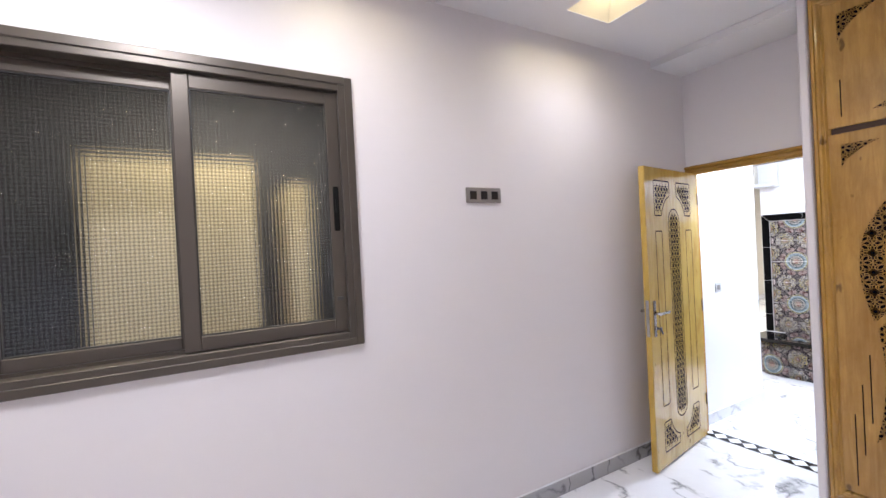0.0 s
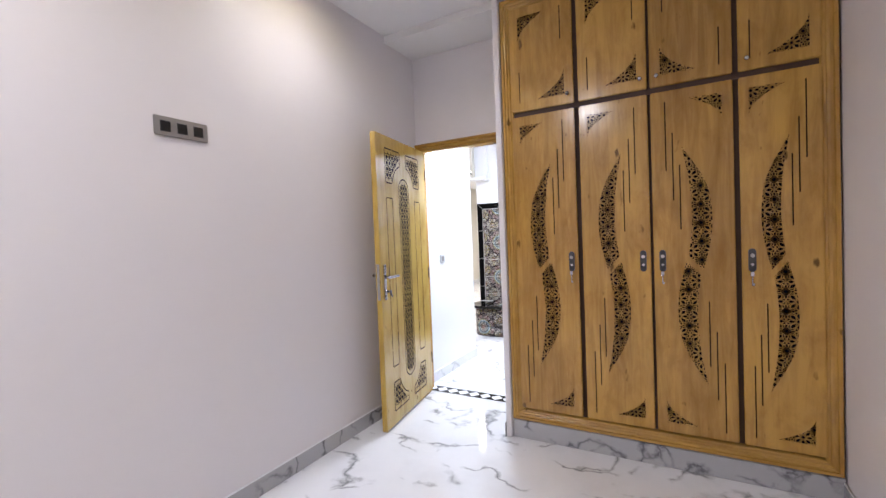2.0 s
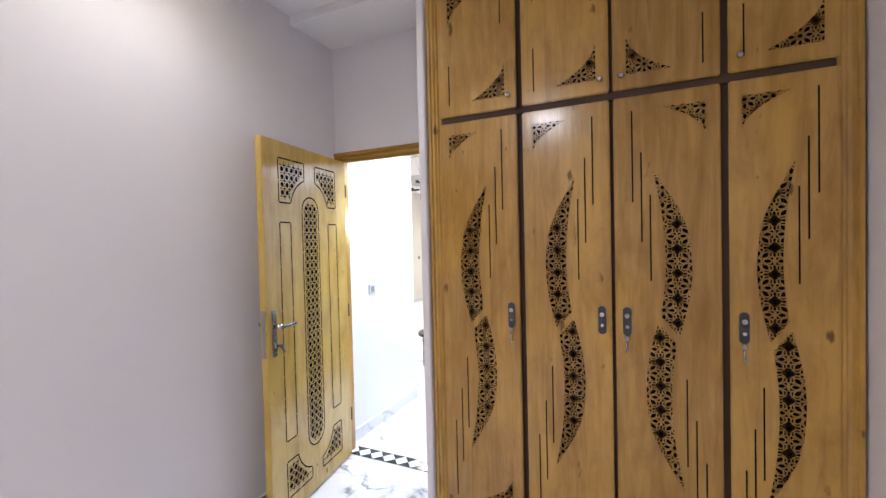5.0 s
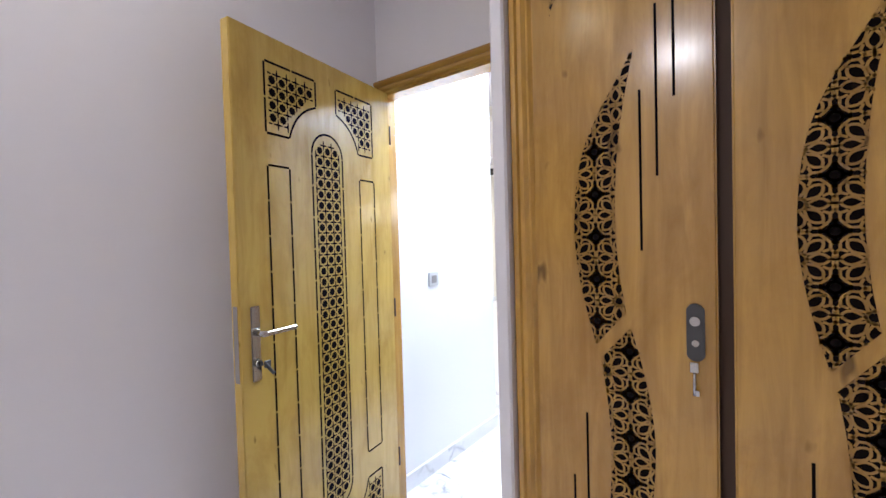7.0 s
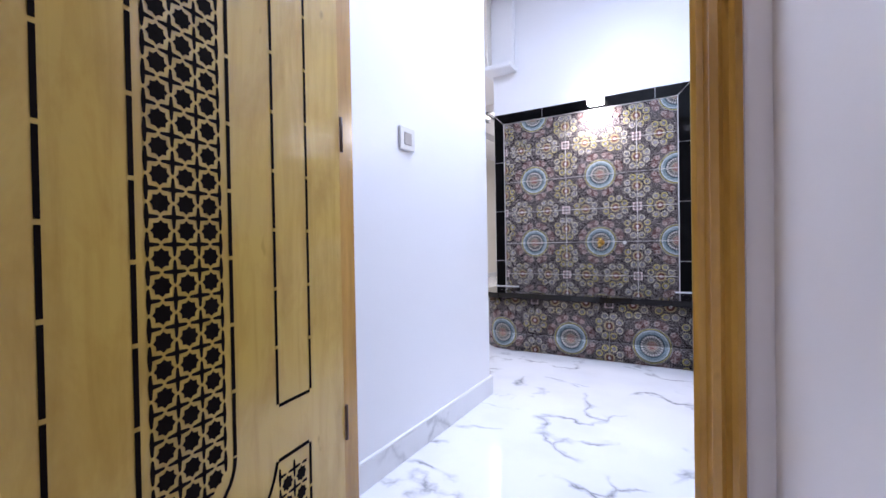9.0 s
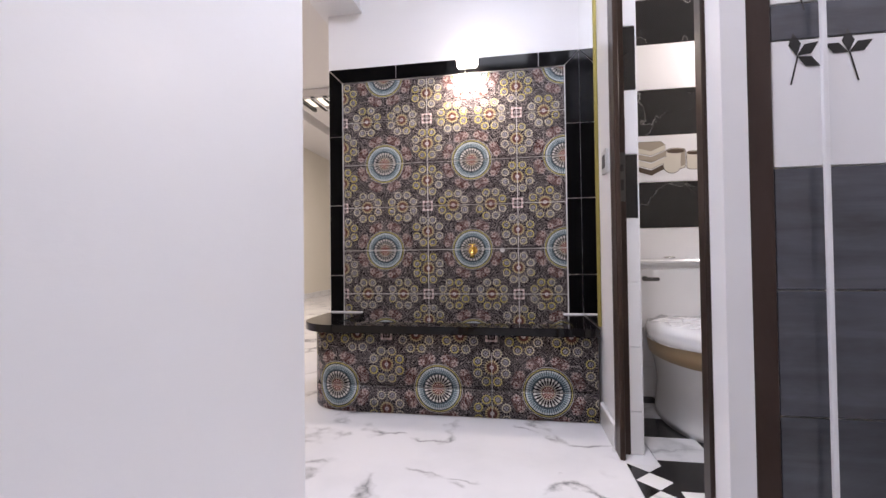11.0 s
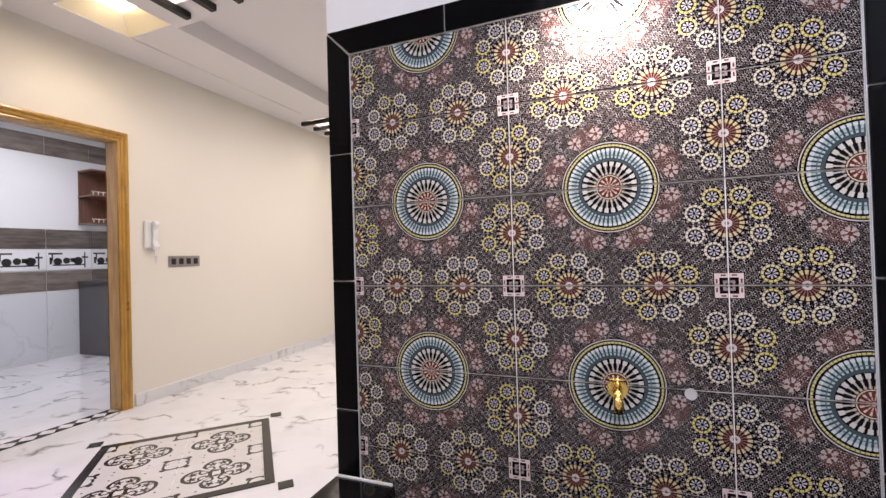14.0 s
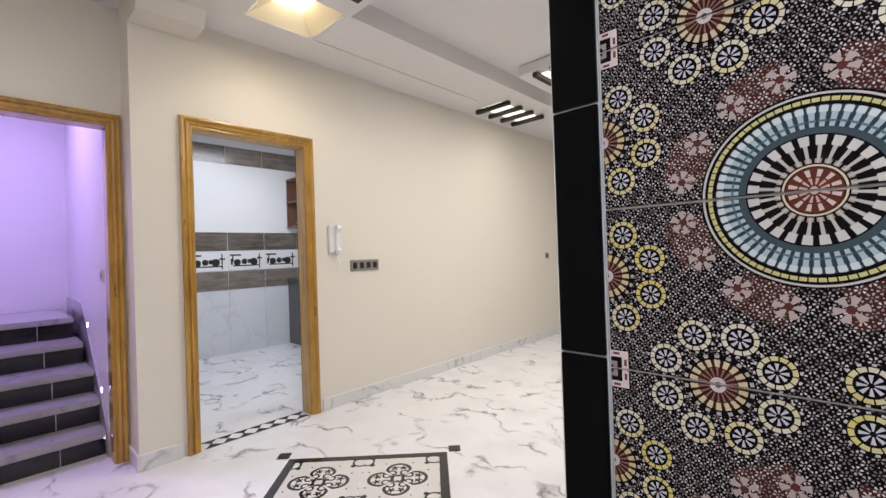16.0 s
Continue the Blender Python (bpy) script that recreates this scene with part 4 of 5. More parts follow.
wall_plate("switch_plate", pose(RIGHT_X - 0.0005, 1.885, 1.095, 0, 0, -90), 1, 0.085, 0.095, "silver light switch beside the bathroom door", "plate_white", "socket")

# ---- wall fountain ----
fount = thing("wall_fountain", 0.165, FOUNT_Y, 0, "wall fountain with patterned tiles, black border and black granite basin", "fountain")
FO = Vector((0.165, FOUNT_Y, 0))
TP, TZ, TX0, TZ0 = 0.495, 0.491, -0.2105, 0.765


def patterned(quad, uvs, thick, normal):
    """A glazed tile from four corners, with the pattern's place in its UV; thick along the normal."""
    bm = bmesh.new()
    layer = bm.loops.layers.uv.new("print")
    n = Vector(normal)
    mid = sum((Vector(q) for q in quad), Vector()) / 4
    back = [bm.verts.new(Vector(q)) for q in quad]
    edge = 0.0015
    front = [bm.verts.new(Vector(q) + n * thick + (mid - Vector(q)).normalized() * edge) for q in quad]
    faces = [bm.faces.new(front)] + [bm.faces.new((back[i], back[(i + 1) % 4], front[(i + 1) % 4], front[i])) for i in range(4)]
    for f in faces:
        for lp in f.loops:
            k = (front.index(lp.vert) if lp.vert in front else back.index(lp.vert))
            lp[layer].uv = uvs[k]
    bmesh.ops.recalc_face_normals(bm, faces=bm.faces[:])
    return bm


G = 0.0013
panel = part("tile_panel", into(box(-0.458, FOUNT_Y - 0.003, 0.27, 0.786, FOUNT_Y - 0.0005, 1.735), FO), "grout", fount)
xs = [-0.458, 0.037, 0.532, 0.786]
zs = [0.274, 0.5195, 0.765, 1.0105, 1.256, 1.5015, 1.735]
for xa, xb in zip(xs, xs[1:]):
    for za, zb in zip(zs, zs[1:]):
        a, b, c, d = xa + G, xb - G, za + G, zb - G
        y = FOUNT_Y - 0.003
        quad = [Vector(p) - FO for p in ((a, y, c), (b, y, c), (b, y, d), (a, y, d))]
        uv = [((p - TX0) / TP, (q - TZ0) / TZ) for p, q in ((a, c), (b, c), (b, d), (a, d))]
        part("tile", patterned(quad, uv, 0.004, (0, -1, 0)), "zellige", panel)
# black border tiles, with mitred corners
border = part("border", into(boxes((-0.540, FOUNT_Y - 0.004, 0.41, -0.460, FOUNT_Y - 0.0006, 1.815), (0.788, FOUNT_Y - 0.004, 0.41, 0.8605, FOUNT_Y - 0.0006, 1.815),
              (-0.460, FOUNT_Y - 0.004, 1.737, 0.788, FOUNT_Y - 0.0006, 1.815)), FO), "grout", fount)
g = 0.0020
jz = [0.412, 0.624, 1.026, 1.425]
for a, b in zip(jz, jz[1:]):
    part("tile", into(box(-0.540 + g, FOUNT_Y - 0.011, a + g, -0.460 - g, FOUNT_Y - 0.004, b - g, 0.0015), FO), "black_tile", border)
    part("tile", into(box(0.788 + g, FOUNT_Y - 0.011, a + g, 0.8605, FOUNT_Y - 0.004, b - g, 0.0015), FO), "black_tile", border)
for poly in ([(-0.540 + g, 1.425 + g), (-0.460 - g, 1.425 + g), (-0.460 - g, 1.735 - g), (-0.540 + g, 1.813 - g)], [(-0.540 + 2 * g, 1.815), (-0.460 + g, 1.737 + g), (-0.138 - g, 1.737 + g), (-0.138 - g, 1.815)],
             [(-0.138 + g, 1.737 + g), (0.257 - g, 1.737 + g), (0.257 - g, 1.815), (-0.138 + g, 1.815)], [(0.257 + g, 1.737 + g), (0.652 - g, 1.737 + g), (0.652 - g, 1.815), (0.257 + g, 1.815)],
             [(0.652 + g, 1.737 + g), (0.788 - g, 1.737 + g), (0.8605, 1.813), (0.652 + g, 1.815)], [(0.788 + g, 1.425 + g), (0.8605, 1.425 + g), (0.8605, 1.808), (0.788 + g, 1.737 - g)]):
    part("tile", into(prism(poly, 1, FOUNT_Y - 0.011, FOUNT_Y - 0.004), FO), "black_tile", border)
# mirror on the side wall beside the fountain
mirror = thing("wall_mirror", RIGHT_X, 2.24, 0.416, "tall wall mirror with a gold edge strip beside the fountain", "mirror")
M["mirror"] = material("mirror_silver", (0.86, 0.87, 0.86), 0.015, 1.0)
M["gold_trim"] = material("gold_trim", (0.32, 0.27, 0.08), 0.35, 0.6)
part("glass", box(-0.013, -0.204, 0.0, -0.001, 0.203, 1.74), "mirror", mirror, "clear silvered mirror glass")
part("edge_trim", box(-0.016, -0.211, 0.0, -0.0008, -0.2042, 1.74, 0.002), "gold_trim", mirror, "thin gold edge strip")

# bench with a rounded end, and its slab round the basin
BX0, BX1, BY0, BR, BTOP = -0.505, RIGHT_X - 0.014, 2.036, 0.20, 0.378


def bench_path(x0, y0, r, y1, steps=10):
    """From the fountain wall down the rounded end and along the front to the right wall."""
    pts = [(x0, y1), (x0, y0 + r)]
    pts += [(x0 + r - r * math.cos(a), y0 + r - r * math.sin(a)) for a in np.linspace(0, math.pi / 2, steps + 1)[1:]]
    return pts


outline = bench_path(BX0, BY0, BR, FOUNT_Y - 0.001)
solid = [(x, y) for x, y in outline] + [(BX1, BY0), (BX1, FOUNT_Y - 0.001)]
bench = part("bench", into(prism([(x + 0.006 * (x < 0), y + 0.006) for x, y in solid[:-2]] + [(BX1, BY0 + 0.006), (BX1, FOUNT_Y - 0.001)], 2, 0.0, BTOP - 0.10), FO), "grout", fount)
run, at = [(*outline[0], 0.0)], 0.0
for (xa, ya), (xb, yb) in zip(outline, outline[1:]):
    at += math.hypot(xb - xa, yb - ya)
    run.append((xb, yb, at))
corner_run = at
run.append((BX1, BY0, at + BX1 - outline[-1][0]))
u_front = lambda r: (outline[-1][0] + (r - corner_run) - 0.158) / 0.487


def bench_tile(points, z0, z1):
    """One tile that may bend round the end; points are (x, y, run)."""
    bm = bmesh.new()
    layer = bm.loops.layers.uv.new("print")
    cols = [(bm.verts.new(Vector((x, y, z0)) - FO), bm.verts.new(Vector((x, y, z1)) - FO), r) for x, y, r in points]
    for a, b in zip(cols, cols[1:]):
        f = bm.faces.new((a[0], b[0], b[1], a[1]))
        f.smooth = True
        for lp, (r, z) in zip(f.loops, ((a[2], z0), (b[2], z0), (b[2], z1), (a[2], z1))):
            lp[layer].uv = (u_front(r), (z - 0.125) / 0.487)
    return bm


def along_run(r):
    for a, b in zip(run, run[1:]):
        if r <= b[2] + 1e-9:
            s = (r - a[2]) / max(b[2] - a[2], 1e-9)
            return (a[0] + (b[0] - a[0]) * s, a[1] + (b[1] - a[1]) * s, r)
    return run[-1]


cuts = [0.0] + [corner_run + x - outline[-1][0] for x in (-0.0855, 0.4015)] + [run[-1][2]]
for ra, rb in zip(cuts, cuts[1:]):
    for za, zb in ((0.002, 0.125), (0.125, BTOP)):
        ra2, rb2 = ra + 0.0012, rb - 0.0012
        pts = [along_run(ra2)] + [p for p in run if ra2 < p[2] < rb2] + [along_run(rb2)]
        ob = part("tile", bench_tile(pts, za + 0.0012, zb - 0.0012), "zellige", bench)
        mod = ob.modifiers.new("thickness", "SOLIDIFY")
        mod.thickness, mod.offset = 0.005, 0.0

M["granite"].node_tree.nodes["Principled BSDF"].inputs["Coat Weight"].default_value = 0.5
SX0, SY0, SR = -0.545, 1.985, 0.21
slab_out = [(x, y) for x, y in bench_path(SX0, SY0, SR, FOUNT_Y - 0.014, 14)] + [(RIGHT_X - 0.015, SY0), (RIGHT_X - 0.015, FOUNT_Y - 0.014)]
hole = (-0.335, 2.105, 0.755, FOUNT_Y - 0.014)


def slab_mesh():
    """The slab in four pieces round the open basin, so that their joints show."""
    left = [(x, y) for x, y in slab_out if x < hole[0] - 0.002] + [(hole[0], SY0), (hole[0], FOUNT_Y - 0.014)]
    front = [(hole[0] + 0.001, SY0), (hole[2] - 0.001, SY0), (hole[2] - 0.001, hole[1]), (hole[0] + 0.001, hole[1])]
    right = [(hole[2], SY0), (RIGHT_X - 0.015, SY0), (RIGHT_X - 0.015, FOUNT_Y - 0.014), (hole[2], FOUNT_Y - 0.014)]
    return left, front, right


for outline2 in slab_mesh():
    part("slab", into(prism(outline2, 2, BTOP, BTOP + 0.036, 0.003), FO), "granite", fount, "polished black granite slab")
part("basin", into(boxes((hole[0], hole[1], 0.277, hole[2], FOUNT_Y - 0.01, 0.285), (hole[0] - 0.004, hole[1], 0.277, hole[0] + 0.004, FOUNT_Y - 0.012, BTOP), (hole[2] - 0.004, hole[1], 0.277, hole[2] + 0.004, FOUNT_Y - 0.012, BTOP),
     (hole[0], hole[1] - 0.004, 0.277, hole[2], hole[1] + 0.004, BTOP)), FO), "granite", fount)
for xa, xb in ((-0.540, -0.345), (0.76, RIGHT_X - 0.014)):
    part("slab_joint", into(box(xa, FOUNT_Y - 0.016, BTOP + 0.034, xb, FOUNT_Y - 0.010, BTOP + 0.042, 0.001), FO), "white", fount)
part("bead", into(boxes((-0.30, BY0 - 0.004, BTOP - 0.006, BX1, BY0 + 0.002, BTOP)), FO), "grout", fount)

# tap and the blind pipe stub
TAPX, TAPZ = 0.288, 0.757
tap = part("tap", into(join(rod((TAPX, FOUNT_Y - 0.006, TAPZ), (TAPX, FOUNT_Y - 0.014, TAPZ), 0.024, 20), rod((TAPX, FOUNT_Y - 0.012, TAPZ), (TAPX, FOUNT_Y - 0.070, TAPZ), 0.010, 14),
     rod((TAPX, FOUNT_Y - 0.066, TAPZ + 0.004), (TAPX, FOUNT_Y - 0.074, TAPZ - 0.040), 0.009, 14, 0.011)), FO), "brass", fount, "small brass tap")
part("tap_handle", into(join(rod((TAPX, FOUNT_Y - 0.048, TAPZ + 0.006), (TAPX, FOUNT_Y - 0.048, TAPZ + 0.030), 0.005, 10), rod((TAPX - 0.018, FOUNT_Y - 0.048, TAPZ + 0.032), (TAPX + 0.018, FOUNT_Y - 0.048, TAPZ + 0.032), 0.005, 10)), FO), "brass", tap)
part("pipe_stub", into(join(rod((0.447, FOUNT_Y - 0.006, 0.757), (0.447, FOUNT_Y - 0.012, 0.757), 0.013, 16), rod((0.447, FOUNT_Y - 0.012, 0.757), (0.447, FOUNT_Y - 0.0125, 0.757), 0.008, 12)), FO), "plate_white", fount)

lampx = 0.275
flamp = thing("wall_lamp", lampx, FOUNT_Y - 0.012, 1.775, "small bright wall lamp over the fountain tiles", "wall lamp")
part("backplate", box(-0.045, -0.012, -0.02, 0.045, 0.0, 0.035, 0.003, 2), "white", flamp)
part("arm", rod((0, -0.01, 0.012), (0, -0.06, 0.012), 0.007, 10), "white", flamp)
part("diffuser", box(-0.055, -0.085, -0.030, 0.055, -0.030, 0.028, 0.008, 3), "lamp_white", flamp, "glowing white diffuser")
spot_lamp("fountain_lamp", 38, (1.0, 0.90, 0.80), (lampx, FOUNT_Y - 0.085, 1.725), (lampx, FOUNT_Y + 0.05, 1.45), 165, 0.8, 0.04)

# ---- arch between the vestibule and the salon ----
curve = [(-0.553, 2.165)] + [(-0.553 - 0.30 * (1 - math.cos(a)), 2.165 + 0.535 * math.sin(a)) for a in np.linspace(0.06, math.pi / 2, 14)]
arch = [(FOUNT_X0, 2.165)] + curve + [(-2.80, 2.70), (-2.90, 2.675), (-2.93, 2.62), (-2.945, 2.585), (SALON_X + 0.001, 2.585), (SALON_X + 0.001, 2.949), (FOUNT_X0, 2.949)]
setting("wall_arch", prism([(x, z) for x, z in arch], 1, 2.336, 2.676), "salon", "cream plastered arch between hall and salon", "wall")
setting("trim", join(prism([(2.290, 2.150), (2.300, 2.140), (2.690, 2.140), (2.700, 2.150), (2.700, 2.165), (2.290, 2.165)], 0, -0.585, -0.340), box(-0.560, 2.31, 2.165, -0.35, 2.69, 2.185, 0.004)), "hall", "plaster capital moulding at the foot of the arch", "moulding")
setting("wall_arch_face", box(-0.545, FOUNT_Y - 0.04, 2.165, -0.35, FOUNT_Y - 0.001, 2.749, 0.008), "hall", "white plaster band over the capital", "wall")


# ---- bathroom with the toilet ----
M["wc_white"] = material("white_wall_tile", (0.82, 0.82, 0.84), 0.10)
M["wc_black"] = marble("black_marble_tile", (0.006, 0.006, 0.007), (0.55, 0.54, 0.53), 0.06, 0.6, 1.7, 0.0, 0.16)
M["sketch"] = material("printed_brown", (0.085, 0.058, 0.040), 0.15)
M["sketch_light"] = material("printed_cream", (0.66, 0.62, 0.54), 0.15)
M["grey_wood_tile"] = wood("grey_wood_tile", (0.085, 0.09, 0.11), (0.035, 0.038, 0.048), 0, 0.2, False)
WCY = 2.430
setting("wall_wc", boxes((0.951, WCY, 0, 2.6, 2.4455, 2.6), (2.5, 0.12, 0, 2.6, WCY, 2.6), (0.9585, 0.956, 0, 2.5, 1.0, 2.6)), "grout", "tiled bathroom walls", "wall")
setting("ceiling_wc", box(RIGHT_X + 0.1, 0.12, 2.45, 2.6, 2.4455, 2.6), "ceiling", "white bathroom ceiling", "ceiling")
wallt = tagged(new("wall_tiles"), "black marble and white wall tiles with a printed row", "wall tiles", kind="structure")
ROWS = [(0.0, 0.155, "wc_white"), (0.155, 0.39, "wc_white"), (0.39, 0.625, "wc_white"), (0.625, 0.858, "wc_white"), (0.858, 1.092, "wc_black"), (1.092, 1.330, "wc_white"), (1.330, 1.566, "wc_black"), (1.566, 1.80, "wc_white"), (1.80, 2.035, "wc_black"), (2.035, 2.27, "wc_white"), (2.27, 2.45, "wc_white")]
gg = 0.0013
for za, zb, mat in ROWS:
    for xa, xb in ((0.952, 1.070), (1.070, 1.5655), (1.5655, 2.061), (2.061, 2.5)):
        part("tile", box(xa + gg, WCY - 0.006, za + gg, xb - gg, WCY, zb - gg, 0.0008), mat, wallt)
    part("tile", box(0.908, 1.759, za + gg, 0.956, 1.7675, zb - gg, 0.0008), mat, wallt)
    part("tile", box(0.9505, 1.769, za + gg, 0.9558, WCY - 0.007, zb - gg, 0.0008), mat, wallt)


def printed(polys, y, mat, name="print"):
    return flat_polys(polys, lambda x, z: Vector((x, y, z)), name, wallt, mat)


M["sketch_grey"] = material("printed_grey", (0.36, 0.31, 0.25), 0.15)


def can(cx, z0, w, h, squash=0.16):
    """Outline of a round tin seen a little from above."""
    r = w / 2
    return [(cx + r * math.cos(a), z0 + r * squash * math.sin(a) * 2) for a in np.linspace(math.pi, 2 * math.pi, 8)] + [(cx + r * math.cos(a), z0 + h + r * squash * math.sin(a) * 2) for a in np.linspace(0, math.pi, 8)]


def oval(cx, cz, rx, rz, n=16):
    return [(cx + rx * math.cos(2 * math.pi * k / n), cz + rz * math.sin(2 * math.pi * k / n)) for k in range(n)]


def grow(poly, m):
    cx, cz = sum(p[0] for p in poly) / len(poly), sum(p[1] for p in poly) / len(poly)
    return [(p[0] + math.copysign(m, p[0] - cx), p[1] + math.copysign(m, p[1] - cz)) for p in poly]


yy = WCY - 0.0065
for ox in (1.070, 1.5655, 2.061):
    ink, pale, grey, top = [], [], [], []
    for cx, z0, w, h in ((0.252, 1.170, 0.090, 0.076), (0.337, 1.162, 0.064, 0.070), (0.385, 1.176, 0.046, 0.066), (0.430, 1.180, 0.058, 0.066)):
        body = can(ox + cx, z0, w, h)
        ink.append(grow(body, 0.0025))
        pale.append(body)
        grey.append([(ox + cx + w * 0.22, z0 - 0.004), (ox + cx + w * 0.48, z0 + 0.004), (ox + cx + w * 0.48, z0 + h), (ox + cx + w * 0.30, z0 + h)])
        top.append(oval(ox + cx, z0 + h, w * 0.48, w * 0.13))
    pale.append(oval(ox + 0.250, 1.247, 0.039, 0.009))
    ink.append(oval(ox + 0.234, 1.176, 0.0435, 0.0435))
    round_lid = [oval(ox + 0.234, 1.176, 0.041, 0.041)]
    top += [oval(ox + 0.236, 1.172, 0.008, 0.010, 6), [(ox + 0.24, 1.165), (ox + 0.262, 1.146), (ox + 0.264, 1.149), (ox + 0.243, 1.169)]]
    for k in range(3):
        x = ox + 0.362 + 0.016 * k
        grey.append([(x, 1.24), (x + 0.005, 1.24), (x + 0.001 + 0.005 * k, 1.305), (x - 0.006 + 0.005 * k, 1.305)])
    ink.append(oval(ox + 0.410, 1.158, 0.031, 0.017))
    round_lid.append(oval(ox + 0.410, 1.161, 0.029, 0.013))
    for k in range(4):
        z = 1.142 + 0.030 * k
        left_edge, tip, right_edge = (ox + 0.028 + 0.004 * k, z + 0.020), (ox + 0.135, z - 0.016 + 0.004 * k), (ox + 0.212 - 0.003 * k, z + 0.022)
        fold = [left_edge, tip, right_edge, (right_edge[0], right_edge[1] + 0.026), (tip[0], tip[1] + 0.027), (left_edge[0], left_edge[1] + 0.026)]
        ink.append(grow(fold, 0.0015)) if k else ink.append(fold)
        if k:
            (grey if k == 2 else pale).append(fold)
    lid_top = [(ox + 0.040, 1.279), (ox + 0.135, 1.250), (ox + 0.205, 1.281), (ox + 0.180, 1.298), (ox + 0.065, 1.298)]
    ink.append(grow(lid_top, 0.002))
    grey.append(lid_top)
    for polys, lift, mat in ((ink, 0.0, "sketch"), (pale, 0.0005, "sketch_light"), (grey, 0.001, "sketch_grey"), (top, 0.0015, "sketch"), (round_lid, 0.002, "sketch_light")):
        printed(polys, yy - lift, mat)

chk = tagged(new("checker_floor"), "black and white checkered bathroom floor tiles", "floor tiles", kind="structure")
for i in range(8):
    for j in range(12):
        x, y = 0.99 + 0.2 * i, 0.12 + 0.2 * j
        if x < 2.45 and y < 2.40:
            part("tile", box(x + 0.001, y + 0.001, 0.0, min(x + 0.199, 2.499), min(y + 0.199, WCY - 0.007), 0.004), "black_stone" if (i + j) % 2 else "white_stone", chk)

toilet = thing("toilet", 1.25, 2.423, 0.004, "white ceramic toilet with its seat still wrapped in plastic", "toilet")
toilet.scale = (0.94, 0.95, 0.95)
tank = box(-0.185, -0.185, 0.375, 0.185, -0.004, 0.705, 0.022, 3)
tank = part("cistern", tank, "ceramic", toilet)
part("cistern_lid", box(-0.195, -0.195, 0.705, 0.195, -0.002, 0.738, 0.012, 3), "ceramic", tank)
part("flush_button", join(rod((0, -0.10, 0.737), (0, -0.10, 0.745), 0.026, 20), box(-0.002, -0.125, 0.744, 0.002, -0.075, 0.747)), "chrome", tank)
part("side_lever", prism([(-0.06, 0.62), (-0.02, 0.625), (0.0, 0.57), (-0.02, 0.565)], 0, -0.200, -0.188, 0.002), "pewter", tank)


def bowl_ring(z, length, width, y0, n=28, squareness=2.3):
    pts = []
    for i in range(n):
        a = 2 * math.pi * i / n
        c, s = math.cos(a), math.sin(a)
        x = width / 2 * math.copysign(abs(c) ** (2 / squareness), c)
        y = y0 - length / 2 + length / 2 * math.copysign(abs(s) ** (2 / (squareness if s > 0 else 2.0)), s)
        pts.append((x, y, z))
    return pts


def loft(rings):
    bm = bmesh.new()
    vs = [[bm.verts.new(p) for p in r] for r in rings]
    for a, b in zip(vs, vs[1:]):
        for i in range(len(a)):
            bm.faces.new((a[i], a[(i + 1) % len(a)], b[(i + 1) % len(b)], b[i])).smooth = True
    bm.faces.new(vs[0][::-1])
    bm.faces.new(vs[-1])
    return bm


part("pedestal", loft([bowl_ring(0.0, 0.52, 0.25, -0.06), bowl_ring(0.03, 0.52, 0.245, -0.06), bowl_ring(0.16, 0.47, 0.22, -0.07), bowl_ring(0.26, 0.50, 0.27, -0.09), bowl_ring(0.33, 0.58, 0.34, -0.10), bowl_ring(0.36, 0.62, 0.36, -0.10), bowl_ring(0.385, 0.63, 0.365, -0.10)]), "ceramic", toilet)
M["card"] = material("brown_packing_tape", (0.26, 0.18, 0.10), 0.35)
seat = part("seat", loft([bowl_ring(0.385, 0.56, 0.385, -0.185), bowl_ring(0.395, 0.57, 0.395, -0.185), bowl_ring(0.415, 0.57, 0.395, -0.185), bowl_ring(0.425, 0.55, 0.375, -0.19)]), "ceramic", toilet)
part("tape_band", loft([bowl_ring(0.318, 0.585, 0.352, -0.155), bowl_ring(0.322, 0.605, 0.372, -0.150), bowl_ring(0.390, 0.635, 0.388, -0.130), bowl_ring(0.394, 0.615, 0.370, -0.135)]), "card", toilet, "brown packing band round the rim")
part("lid", loft([bowl_ring(0.425, 0.555, 0.385, -0.19), bowl_ring(0.432, 0.565, 0.395, -0.185), bowl_ring(0.442, 0.56, 0.39, -0.187), bowl_ring(0.452, 0.50, 0.33, -0.21), bowl_ring(0.455, 0.34, 0.20, -0.28)]), "white", toilet)
M["rim"] = material("yellowed_plastic", (0.75, 0.62, 0.25), 0.4)
M["lamp_dome"] = glow("white_dome_lamp", (1.0, 0.95, 0.86), 12.0)
M["film"] = material("clear_plastic_film", (0.95, 0.95, 0.96), 0.12)
M["film"].node_tree.nodes["Principled BSDF"].inputs["Alpha"].default_value = 0.42
wrap = loft([bowl_ring(0.392, 0.600, 0.410, -0.165, 56), bowl_ring(0.430, 0.600, 0.418, -0.170, 56), bowl_ring(0.456, 0.56, 0.39, -0.185, 56), bowl_ring(0.461, 0.40, 0.26, -0.25, 56), bowl_ring(0.463, 0.20, 0.12, -0.34, 56)])
for v in wrap.verts:
    v.co += Vector((0, 0, 0.012 * noise.noise(v.co * 20))) + Vector((v.co.x, v.co.y + 0.45, 0)).normalized() * 0.012 * noise.noise(v.co * 27)
part("plastic_wrap", wrap, "film", toilet, "clear crinkled plastic wrap")
valve = thing("stop_valve", 1.575, WCY - 0.007, 0.615, "small chrome stop valve on the bathroom wall", "valve")
part("rosette", rod((0, 0, 0), (0, -0.008, 0), 0.024, 20), "chrome", valve)
